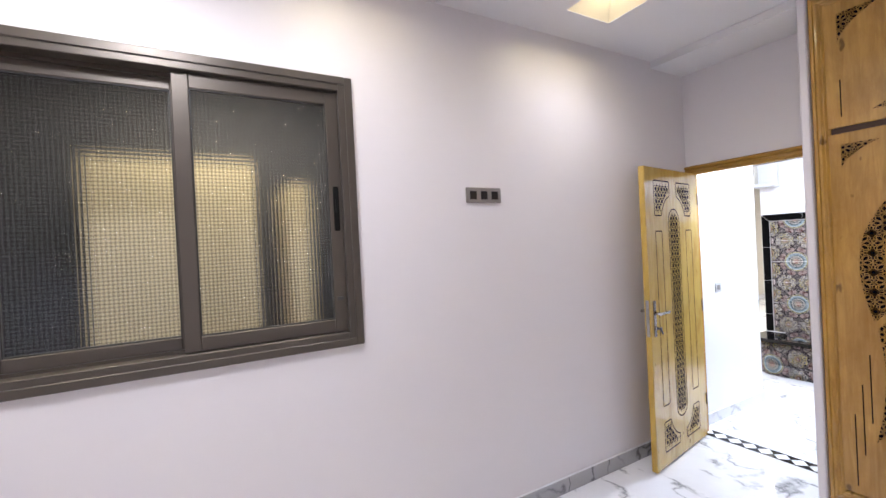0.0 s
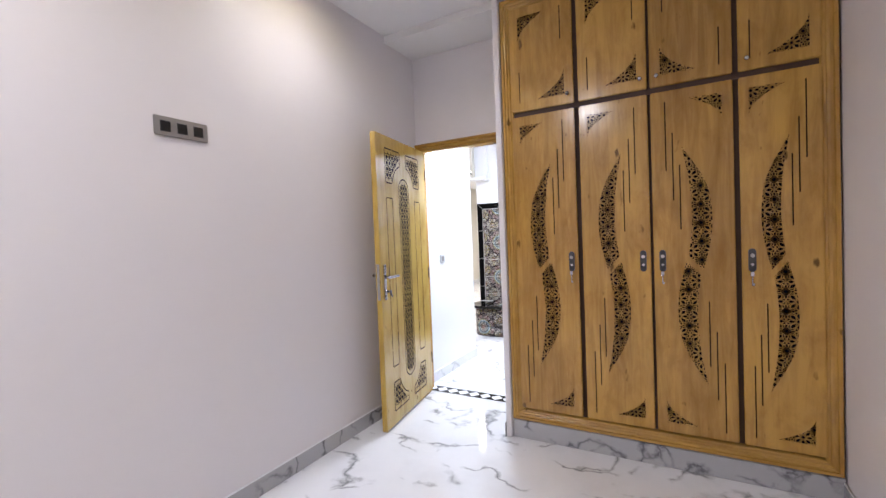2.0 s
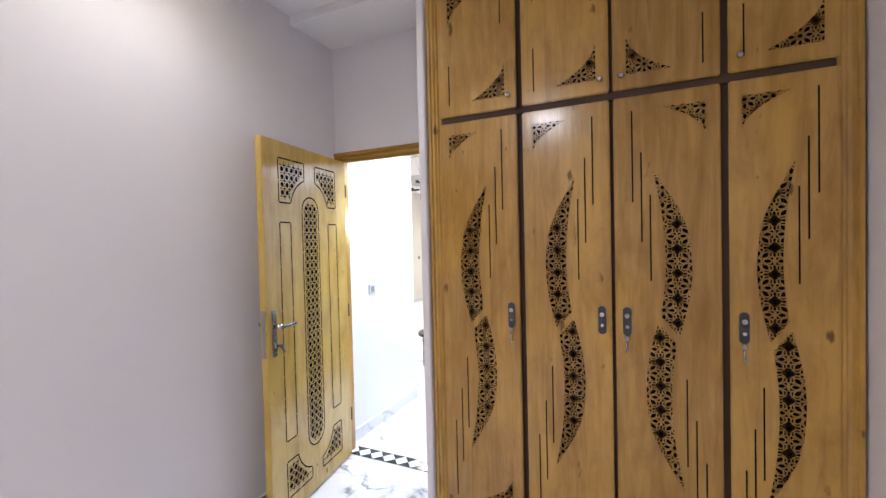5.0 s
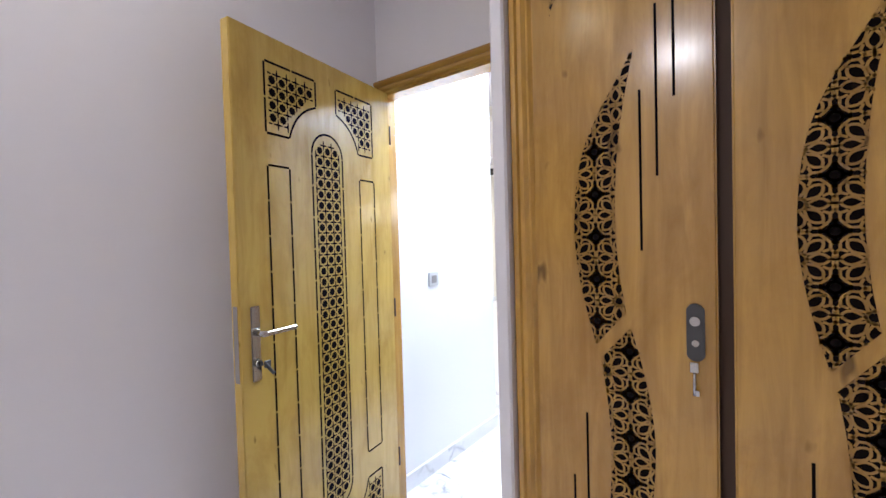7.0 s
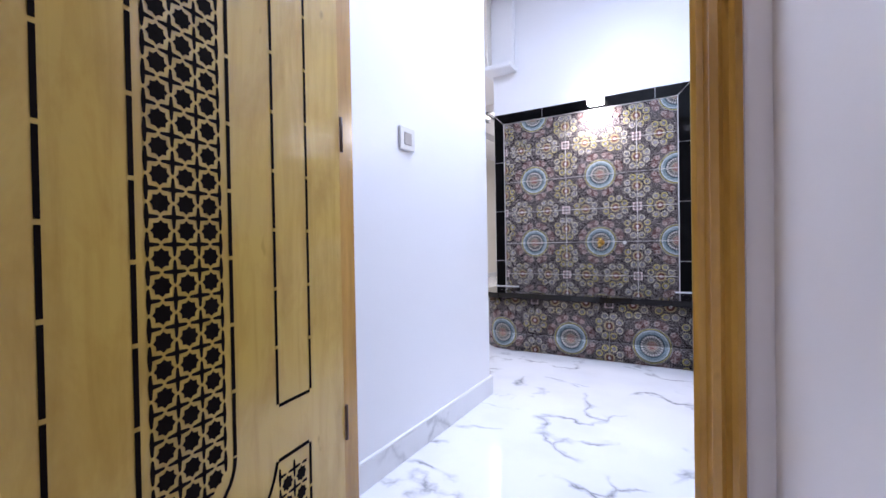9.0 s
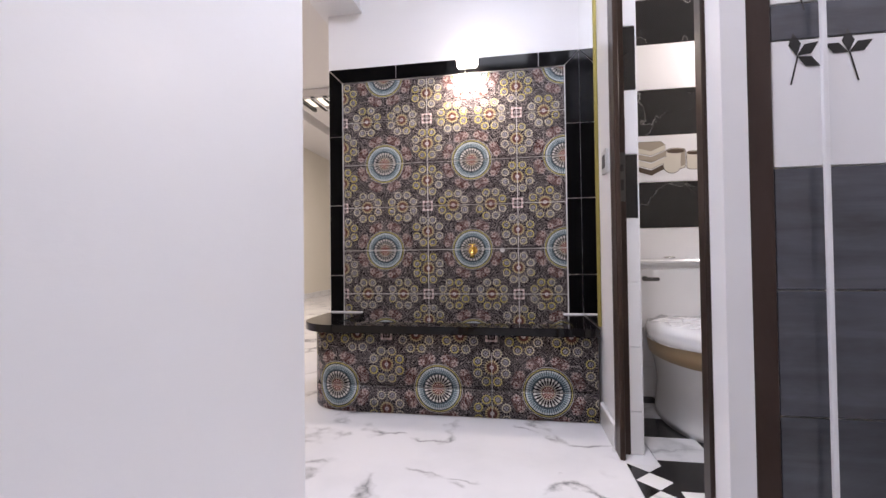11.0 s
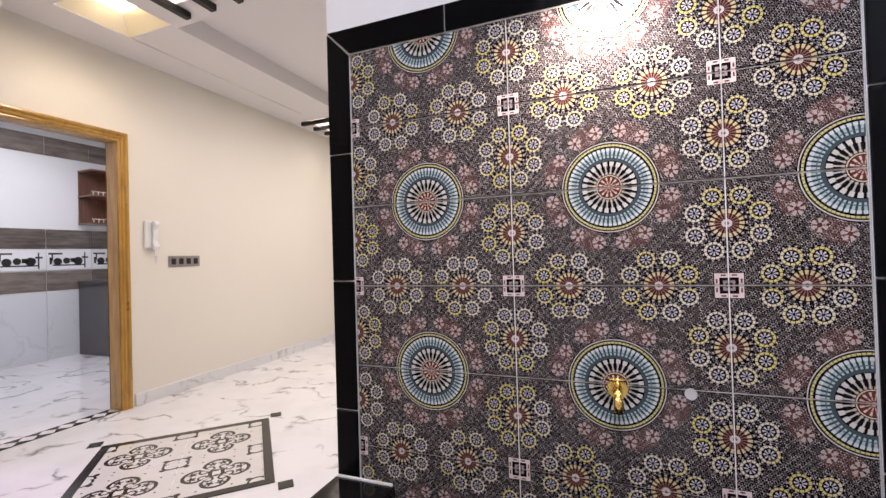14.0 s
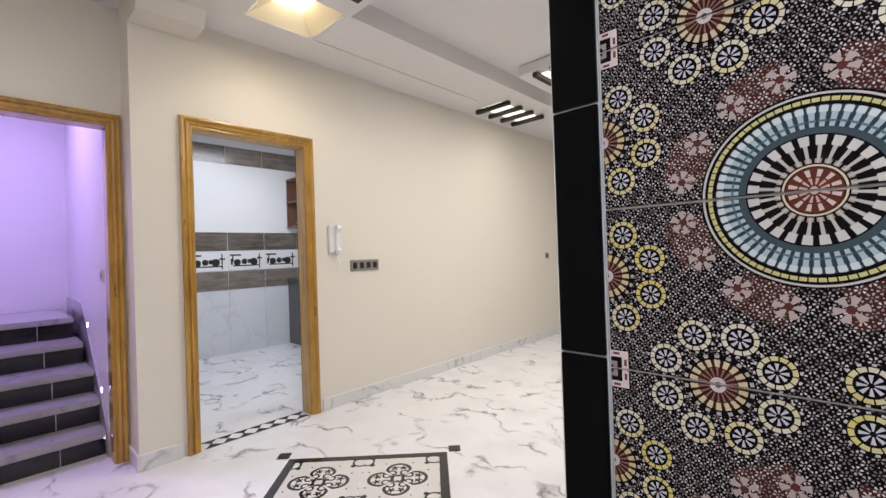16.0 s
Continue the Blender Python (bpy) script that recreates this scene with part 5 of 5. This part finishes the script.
part("spindle", rod((0, -0.008, 0), (0, -0.035, 0), 0.011, 14), "chrome", valve)
wlamp = thing("wall_lamp", 1.77, WCY - 0.007, 1.80, "round white glowing bathroom wall lamp with a yellowish rim", "wall lamp")
for name, profile, mat, label in (("base", [(0.105, 0.0), (0.108, 0.012), (0.100, 0.026)], "rim", "yellowish plastic rim"), ("diffuser", [(0.098, 0.026), (0.088, 0.050), (0.060, 0.068), (0.015, 0.076)], "lamp_dome", "glowing white dome")):
    bm = lathe(profile, 28)
    bmesh.ops.rotate(bm, matrix=Matrix.Rotation(math.pi / 2, 3, "X"), verts=bm.verts)
    part(name, bm, mat, wlamp, label)
part("flush_lever", join(rod((-0.150, -0.190, 0.640), (-0.150, -0.212, 0.640), 0.012, 12), box(-0.165, -0.222, 0.628, -0.085, -0.210, 0.646, 0.004, 2)), "pewter", toilet, "dark metal flush lever")
part("flush_button", rod((0.0, -0.10, 0.737), (0.0, -0.10, 0.744), 0.026, 18), "chrome", toilet)
part("tape_strip", box(-0.004, -0.668, 0.325, 0.022, -0.652, 0.395, 0.002), "white", toilet, "strip of white tape")

# bathroom door frames of dark wood
door_frame("door_2", pose(RIGHT_X - 0.008, 1.757, 0, 0, 0, -90), 0.727, 2.04, 0.048, "dark brown wooden bathroom door frame", "dark_frame", False)
door_frame("door_3", pose(0.9175, 0.943, 0, 0, 0, -90), 0.78, 2.04, 0.040, "dark brown wooden shower room door frame", "dark_frame", False)
setting("trim", boxes((RIGHT_X - 0.0085, 1.706, 0, RIGHT_X + 0.010, 1.7565, 2.035), bevel=0.003), "dark_frame", "dark brown door stop of the bathroom frame", "trim")
setting("trim", boxes((0.9555, 1.7575, 0.0, 0.9605, 1.764, 2.04), bevel=0.001), "white", "white edge strip of the bathroom wall tiles", "trim")
strike = thing("strike_plate", RIGHT_X + 0.026, 1.7568, 1.01, "steel strike plate on the dark door jamb", "strike plate")
part("plate", boxes((-0.012, -0.0015, -0.09, 0.012, 0, 0.09)), "pewter", strike)
# black pads on the plate paint the shade inside two latch holes
for za, zb in ((-0.05, -0.01), (0.02, 0.045)):
    part("latch_hole", box(-0.006, -0.0022, za, 0.006, -0.0016, zb), "black", strike)

# shower room tiles
shw = tagged(new("shower_wall_tiles"), "grey wood-look lower tiles and white upper tiles with black sprigs", "wall tiles", kind="structure")
for za, zb, mat in ((0.0, 0.22, "grey_wood_tile"), (0.22, 0.44, "grey_wood_tile"), (0.44, 0.66, "grey_wood_tile"), (0.66, 0.875, "grey_wood_tile"), (0.875, 1.10, "wc_white"), (1.10, 1.165, "grey_wood_tile"), (1.165, 1.46, "wc_white"), (1.46, 1.68, "wc_white"), (1.68, 1.90, "wc_white"), (1.90, 2.12, "wc_white"), (2.12, 2.44, "wc_white")):
    for xa, xb in ((0.959, 1.045), (1.045, 1.545), (1.545, 2.045), (2.045, 2.499)):
        part("tile", box(xa + gg, 0.949, za + gg, xb - gg, 0.9555, zb - gg, 0.0008), mat, shw)
sprigs = []
for bx, bz, s in ((1.00, 1.20, 1), (1.03, 1.29, -1), (1.09, 1.22, 1), (1.10, 1.33, -1), (1.16, 1.27, 1), (1.08, 1.07, 1), (1.0, 1.07, -1), (1.24, 1.30, 1)):
    sprigs += [kite(bx, bz, 0.5 * s + k * 1.1, 0.0, 0.042, 0.010) for k in range(3)] + [[(bx, bz), (bx + 0.003, bz), (bx + 0.012 * s + 0.003, bz - 0.05), (bx + 0.012 * s, bz - 0.05)]]
flat_polys(sprigs, lambda x, z: Vector((x, 0.9482, z)), "sprig", shw, "black")
pipe = thing("shower_rail", 1.030, 0.930, 0.0, "thin white vertical rail in the shower room", "rail")
part("rail", box(-0.004, -0.004, 0.005, 0.004, 0.004, 1.90, 0.001), "white", pipe)
part("foot", box(-0.012, -0.012, 0.004, 0.012, 0.012, 0.012, 0.001), "white", pipe)

# ---- kitchen ----
KX = -5.85
setting("wall_kitchen_far", boxes((KX - 0.1, 2.45, 0, KX, 5.7, 2.85), (KX, 2.4505, 0, SALON_X - 0.12, 2.55, 2.85), (KX, 5.6, 0, SALON_X - 0.12, 5.7, 2.85)), "hall", "white kitchen walls", "wall")
setting("ceiling_kitchen", box(KX - 0.1, 2.45, 2.72, SALON_X - 0.12, 5.7, 2.82), "ceiling", "white kitchen ceiling", "ceiling")
M["brown_tile"] = wood("wood_look_tile", (0.24, 0.20, 0.175), (0.055, 0.042, 0.036), 1, 0.25, False)
M["grey_marble"] = marble("pale_marble_tile", (0.72, 0.74, 0.78), (0.50, 0.52, 0.56), 0.12, 0.4, 1.2)
kt = tagged(new("kitchen_wall_tiles"), "wood-look kitchen wall tiles with a printed row and marble below", "wall tiles", kind="structure")
ys = [2.42 + 0.4655 * i for i in range(8)]
for ya, yb in zip(ys, ys[1:]):
    ya = max(ya, 2.552)
    for za, zb, mat in ((0.805, 1.045, "brown_tile"), (1.050, 1.295, "wc_white"), (1.300, 1.535, "brown_tile"), (2.40, 2.63, "brown_tile")):
        part("tile", box(KX, ya + 0.003, za + 0.003, KX + 0.008, yb - 0.003, zb - 0.003, 0.001), mat, kt)
    part("tile", box(KX, ya + 0.001, 0.0, KX + 0.007, yb - 0.001, 0.803, 0.001), "grey_marble", kt)
prints = []
for y0 in [2.42 + 0.4655 * i for i in range(1, 6)]:
    prints += [disc(y0 + 0.11, 1.15, 0.045, 10), disc(y0 + 0.20, 1.16, 0.038, 10), disc(y0 + 0.32, 1.155, 0.05, 10)]
    prints += [[(y0 + a, b), (y0 + c, b), (y0 + c, d), (y0 + a, d)] for a, b, c, d in ((0.06, 1.10, 0.40, 1.115), (0.02, 1.235, 0.16, 1.255), (0.05, 1.16, 0.065, 1.255), (0.24, 1.14, 0.30, 1.19), (0.385, 1.07, 0.40, 1.26), (0.36, 1.19, 0.43, 1.21), (0.03, 1.12, 0.055, 1.20))]
flat_polys(prints, lambda y, z: Vector((KX + 0.0092, y, z)), "print", kt, "black")

cab = thing("kitchen_counter", KX + 0.012, 4.60, 0.004, "dark speckled granite kitchen counter end", "counter")
M["speckled"] = material("speckled_granite", (0.06, 0.058, 0.06), 0.25)
tt = M["speckled"].node_tree
feed(M["speckled"], "Base Color", ramp(tt, noisy(tt, place(tt), 90, 3, 0.7), [(0.42, (0.02, 0.02, 0.022)), (0.62, (0.18, 0.175, 0.18))]))
part("side", box(0, 0, 0, 0.58, 0.03, 0.86, 0.002), "speckled", cab)
part("body", box(0, 0.03, 0.06, 0.55, 0.98, 0.855, 0.002), "brown_tile", cab)
part("worktop", box(0, -0.012, 0.86, 0.61, 0.98, 0.90, 0.004), "speckled", cab)
shelf = thing("corner_shelf", KX + 0.010, 4.60, 1.60, "brown wooden kitchen shelf with an arched top and small rails", "shelf")
M["brown_wood"] = wood("brown_shelf_wood", (0.22, 0.095, 0.055), (0.12, 0.05, 0.03), 2, 0.35, False)
part("back", box(0, 0.015, 0, 0.012, 0.32, 0.66), "brown_wood", shelf)
part("side", prism([(0, 0), (0.30, 0), (0.30, 0.58), (0.24, 0.64), (0.12, 0.68), (0, 0.70)], 1, 0.32, 0.338, 0.002), "brown_wood", shelf)
for z in (0.0, 0.34, 0.655):
    part("board", box(0.012, 0.0, z, 0.29, 0.32, z + 0.018, 0.003), "brown_wood", shelf)
    if z < 0.6:
        part("rail", join(*[rod((0.27, 0.03 + 0.055 * k, z + 0.018), (0.27, 0.03 + 0.055 * k, z + 0.055), 0.006, 8) for k in range(6)], box(0.262, 0.01, z + 0.055, 0.278, 0.315, z + 0.064, 0.002)), "sketch_light", shelf)

door_frame("door_4", pose(SALON_X, 2.655, 0, 0, 0, 90), 0.755, 2.025, 0.12, "varnished pine kitchen door frame")
door_frame("door_5", pose(STX, 1.50, 0, 0, 0, 90), 0.755, 2.020, 0.12, "varnished pine door frame of the staircase")

# ---- staircase ----
setting("wall_stairwell", boxes((-5.6, 0.6, 0, -5.5, 2.36, 2.95), (-5.5, 2.26, 0, STX - 0.12, 2.36, 2.95), (-5.5, 0.5, 0, STX - 0.12, 0.6, 2.95), (STX - 0.12, 0.5, 0, STX, HALL_Y1 - 0.14, 2.95)), "purple_wall", "pale stairwell walls lit in violet", "wall")
setting("ceiling_stairwell", box(-5.6, 0.5, 2.85, STX, 2.36, 2.95), "ceiling", "white stairwell ceiling", "ceiling")
stairs = thing("staircase", -3.6, 1.6, 0, "curved staircase with marble treads and black tiled risers", "staircase")
SO = Vector((-3.6, 1.6, 0))
M["tread"] = marble("grey_marble_tread", (0.40, 0.39, 0.40), (0.2, 0.19, 0.2), 0.14, 0.7, 1.8)
M["riser"] = material("black_riser_tile", (0.014, 0.012, 0.014), 0.12)
rise = 0.157
for k in range(5):
    z = rise * (k + 1)
    xl, xr = -3.54 - 0.26 * k, -3.58 - 0.20 * k - (0.10 * max(k - 2, 0))
    far = -5.49
    yl, yr = 0.61, 2.245 - 0.02 * max(k - 2, 0)
    solid2 = [(xl - 0.02, yl), (xr - 0.02, yr), (far, yr), (far, yl)]
    part("step", into(prism(solid2, 2, z - rise, z - 0.042), SO), "riser", stairs)
    part("tread", into(prism([(xl + 0.03, yl), (xr + 0.03, yr), (far, yr), (far, yl)] if k == 4 else [(xl + 0.03, yl), (xr + 0.03, yr), (xr - 0.36, yr), (xl - 0.36, yl)], 2, z - 0.042, z, 0.008), SO), "tread", stairs)
    for j in range(5):
        s = (j + 0.35) / 5
        x, y = xl + (xr - xl) * s - 0.019, yl + (yr - yl) * s
        part("joint", into(box(x - 0.002, y - 0.0015, z - rise + 0.003, x + 0.001, y + 0.0015, z - 0.043), SO), "grout", stairs)
stair_line = smooth_curve([(-5.49, 0.89), (-4.62, 0.88), (-4.42, 0.82), (-4.15, 0.62), (-3.75, 0.34), (-3.52, 0.14)])
setting("baseboard", prism([(-3.52, 0)] + [(x, stair_line(x)) for x in np.linspace(-3.52, -5.49, 20)] + [(-5.49, 0)], 1, 2.246, 2.2595), "tread", "grey marble stair skirting", "baseboard")
for x, z in ((-3.62, 0.40), (-4.15, 0.76), (-3.58, 0.02 + 0.10)):
    led = thing("stair_light", x, 2.2455, z, "small glowing violet stair light in the wall", "stair light", "stair lights")
    part("ring", rod((0, 0, 0), (0, -0.006, 0), 0.024, 18), "chrome", led)
    part("lens", rod((0, -0.006, 0), (0, -0.010, 0), 0.017, 16), "lamp_violet", led)
wall_plate("switch_plate", pose(-3.62, 2.2595, 1.12), 1, 0.08, 0.08, "small light switch inside the stairwell", "plate_white", "plate")

# ---- salon ----
wall_plate("switch_plate", pose(SALON_X + 0.0005, 3.943, 1.108, 0, 0, 90), 4, 0.290, 0.092, "bronze four-gang switch plate on the cream wall", "plate", "socket")
inter = thing("intercom", SALON_X, 3.645, 1.32, "white wall intercom with a hanging handset", "intercom")
part("base", box(0, -0.045, -0.10, 0.022, 0.045, 0.12, 0.006, 3), "white", inter)
hand = prism([(0.022, 0.115), (0.058, 0.118), (0.066, 0.09), (0.044, 0.05), (0.042, -0.05), (0.062, -0.085), (0.056, -0.108), (0.022, -0.105)], 1, 0.004, 0.046, 0.005)
part("handset", hand, "white", inter)
cord = [Vector((0.03, 0.02 + 0.02 * s, -0.10 - 0.115 * math.sin(math.pi * s * 0.9) - 0.02 * s)) for s in np.linspace(0, 1, 14)]
part("cord", join(*[rod(a, b, 0.004, 6) for a, b in zip(cord, cord[1:])]), "white", inter)
wall_plate("switch_plate", pose(SALON_X + 0.0005, 6.98, 1.10, 0, 0, 90), 1, 0.08, 0.08, "small light switch far along the cream wall", "plate", "socket")

# inlaid carpet of printed tiles, turned by half a right angle
def carpet_print():
    m = material("printed_cement_tile", (0.7, 0.7, 0.68), 0.14)
    t = m.node_tree
    c = t.nodes.new("ShaderNodeTexCoord")
    sep = t.nodes.new("ShaderNodeSeparateXYZ")
    t.links.new(c.outputs["Object"], sep.inputs[0])
    x, y = Sock(t, sep.outputs[0]) / 0.385, Sock(t, sep.outputs[1]) / 0.385
    px, py = x.fract() - 0.5, y.fract() - 0.5
    ax, ay = px.absolute(), py.absolute()
    hi, lo = ax.op("MAXIMUM", ay), ax.op("MINIMUM", ay)
    lobe = length2(hi - 0.235, lo - 0.0)
    ink = lobe.between(0.138, 0.184) * (hi - lo).above(0.030)
    curl = length2(hi - 0.155, lo - 0.085)
    ink = ink.op("MAXIMUM", curl.between(0.038, 0.066) * (hi - lo).above(0.02))
    leafd = length2(hi - 0.285, lo - 0.065)
    la = (lo - 0.065).op("ARCTAN2", hi - 0.285)
    ink = ink.op("MAXIMUM", (leafd - (la * 5).op("COSINE") * 0.018).below(0.044))
    ink = ink.op("MAXIMUM", length2(ax - 0.075, ay - 0.055).below(0.034))
    cx, cy = ax - 0.5, ay - 0.5
    cd = length2(cx, cy)
    ink = ink.op("MAXIMUM", cd.between(0.094, 0.124))
    ink = ink.op("MAXIMUM", length2(ax - 0.40, ay - 0.40).below(0.038))
    ink = ink.op("MAXIMUM", length2(hi - 0.42, lo - 0.20).below(0.014))
    base = blend(t, noisy(t, c.outputs["Object"], 5, 3), (0.60, 0.59, 0.57), (0.74, 0.73, 0.71))
    feed(m, "Base Color", blend(t, ink, base, (0.014, 0.012, 0.013)))
    return m


M["carpet"] = carpet_print()
rug = thing("floor_inlay", -1.945, 2.962, 0.0, "diamond floor inlay of black and white printed tiles with a black border", "floor inlay", kind="structure", turn=45)
h, bw = 0.465, 0.048
field = part("field", box(-h + bw, -h + bw, 0.0, h - bw, h - bw, 0.003), "grout", rug)
for i in (0, 1):
    for j in (0, 1):
        s = h - bw
        ob = part("tile", box(0.0012, 0.0012, 0, s - 0.0012, s - 0.0012, 0.0015), "carpet", field)
        ob.matrix_basis = pose(i * s - s, j * s - s, 0.003)
for k in range(4):
    b = part("border_strip", prism([(-h, -h), (h, -h), (h - bw - 0.001, -h + bw - 0.001), (-h + bw + 0.001, -h + bw - 0.001)], 2, 0, 0.005), "black_stone", rug)
    b.matrix_basis = Matrix.Rotation(math.pi / 2 * k, 4, "Z")
    c = part("corner_square", box(h + 0.012, h + 0.012, 0, h + 0.082, h + 0.082, 0.0045), "black_stone", rug)
    c.matrix_basis = Matrix.Rotation(math.pi / 2 * k, 4, "Z")

# ceiling lamps of the salon
recessed_lamp("ceiling_lamp", -2.62, 3.095, SALON_CEIL + 0.003, 0.41, 0.44, 0.09, "square recessed lamp with a warm golden glow in the ceiling")


def bar_lamp(name, x, y, z, turn, n, length, gap, label, lit=True):
    """A lamp panel crossed by black wooden bars."""
    ob = thing(name, x, y, z, label, "ceiling lamp", turn=turn)
    part("panel", box(-length * 0.30, -gap * (n - 1) / 2 - 0.02, -0.006, length * 0.30, gap * (n - 1) / 2 + 0.02, 0), "lamp_bar" if lit else "white", ob, "glowing lamp panel" if lit else "pale lamp panel")
    for k in range(n):
        yk = (k - (n - 1) / 2) * gap
        # bars of an unlit panel are coloured grey for the sheen on black wood
        part("bar", box(-length / 2, yk - 0.022, -0.045, length / 2, yk + 0.022, -0.004, 0.003), "black" if lit else "plate", ob)
    return ob


M["lamp_bar"] = glow("bar_lamp_panel", (1.0, 0.90, 0.72), 2.2)
bar_lamp("bar_lamp", -2.80, 5.70, SALON_CEIL, 0, 4, 0.42, 0.22, "ceiling lamp panel crossed by four black bars")
bar_lamp("bar_lamp", -1.85, 2.99, SALON_CEIL, 90, 4, 0.55, 0.22, "ceiling lamp panel crossed by four black bars")
bar_lamp("bar_lamp", -2.10, 2.50, 2.70, 90, 3, 0.30, 0.16, "pale unlit ceiling panel under the arch, sheen on its black bars coloured grey", False)
cbox = setting("ceiling_box", box(-2.28, 5.05, 2.74, -0.4, 6.9, 2.839, 0.01), "ceiling", "white raised plaster box on the salon ceiling", "ceiling")
bar_lamp("bar_lamp", -1.86, 5.25, 2.74, 90, 4, 0.42, 0.16, "black bars across a plaster ceiling box")
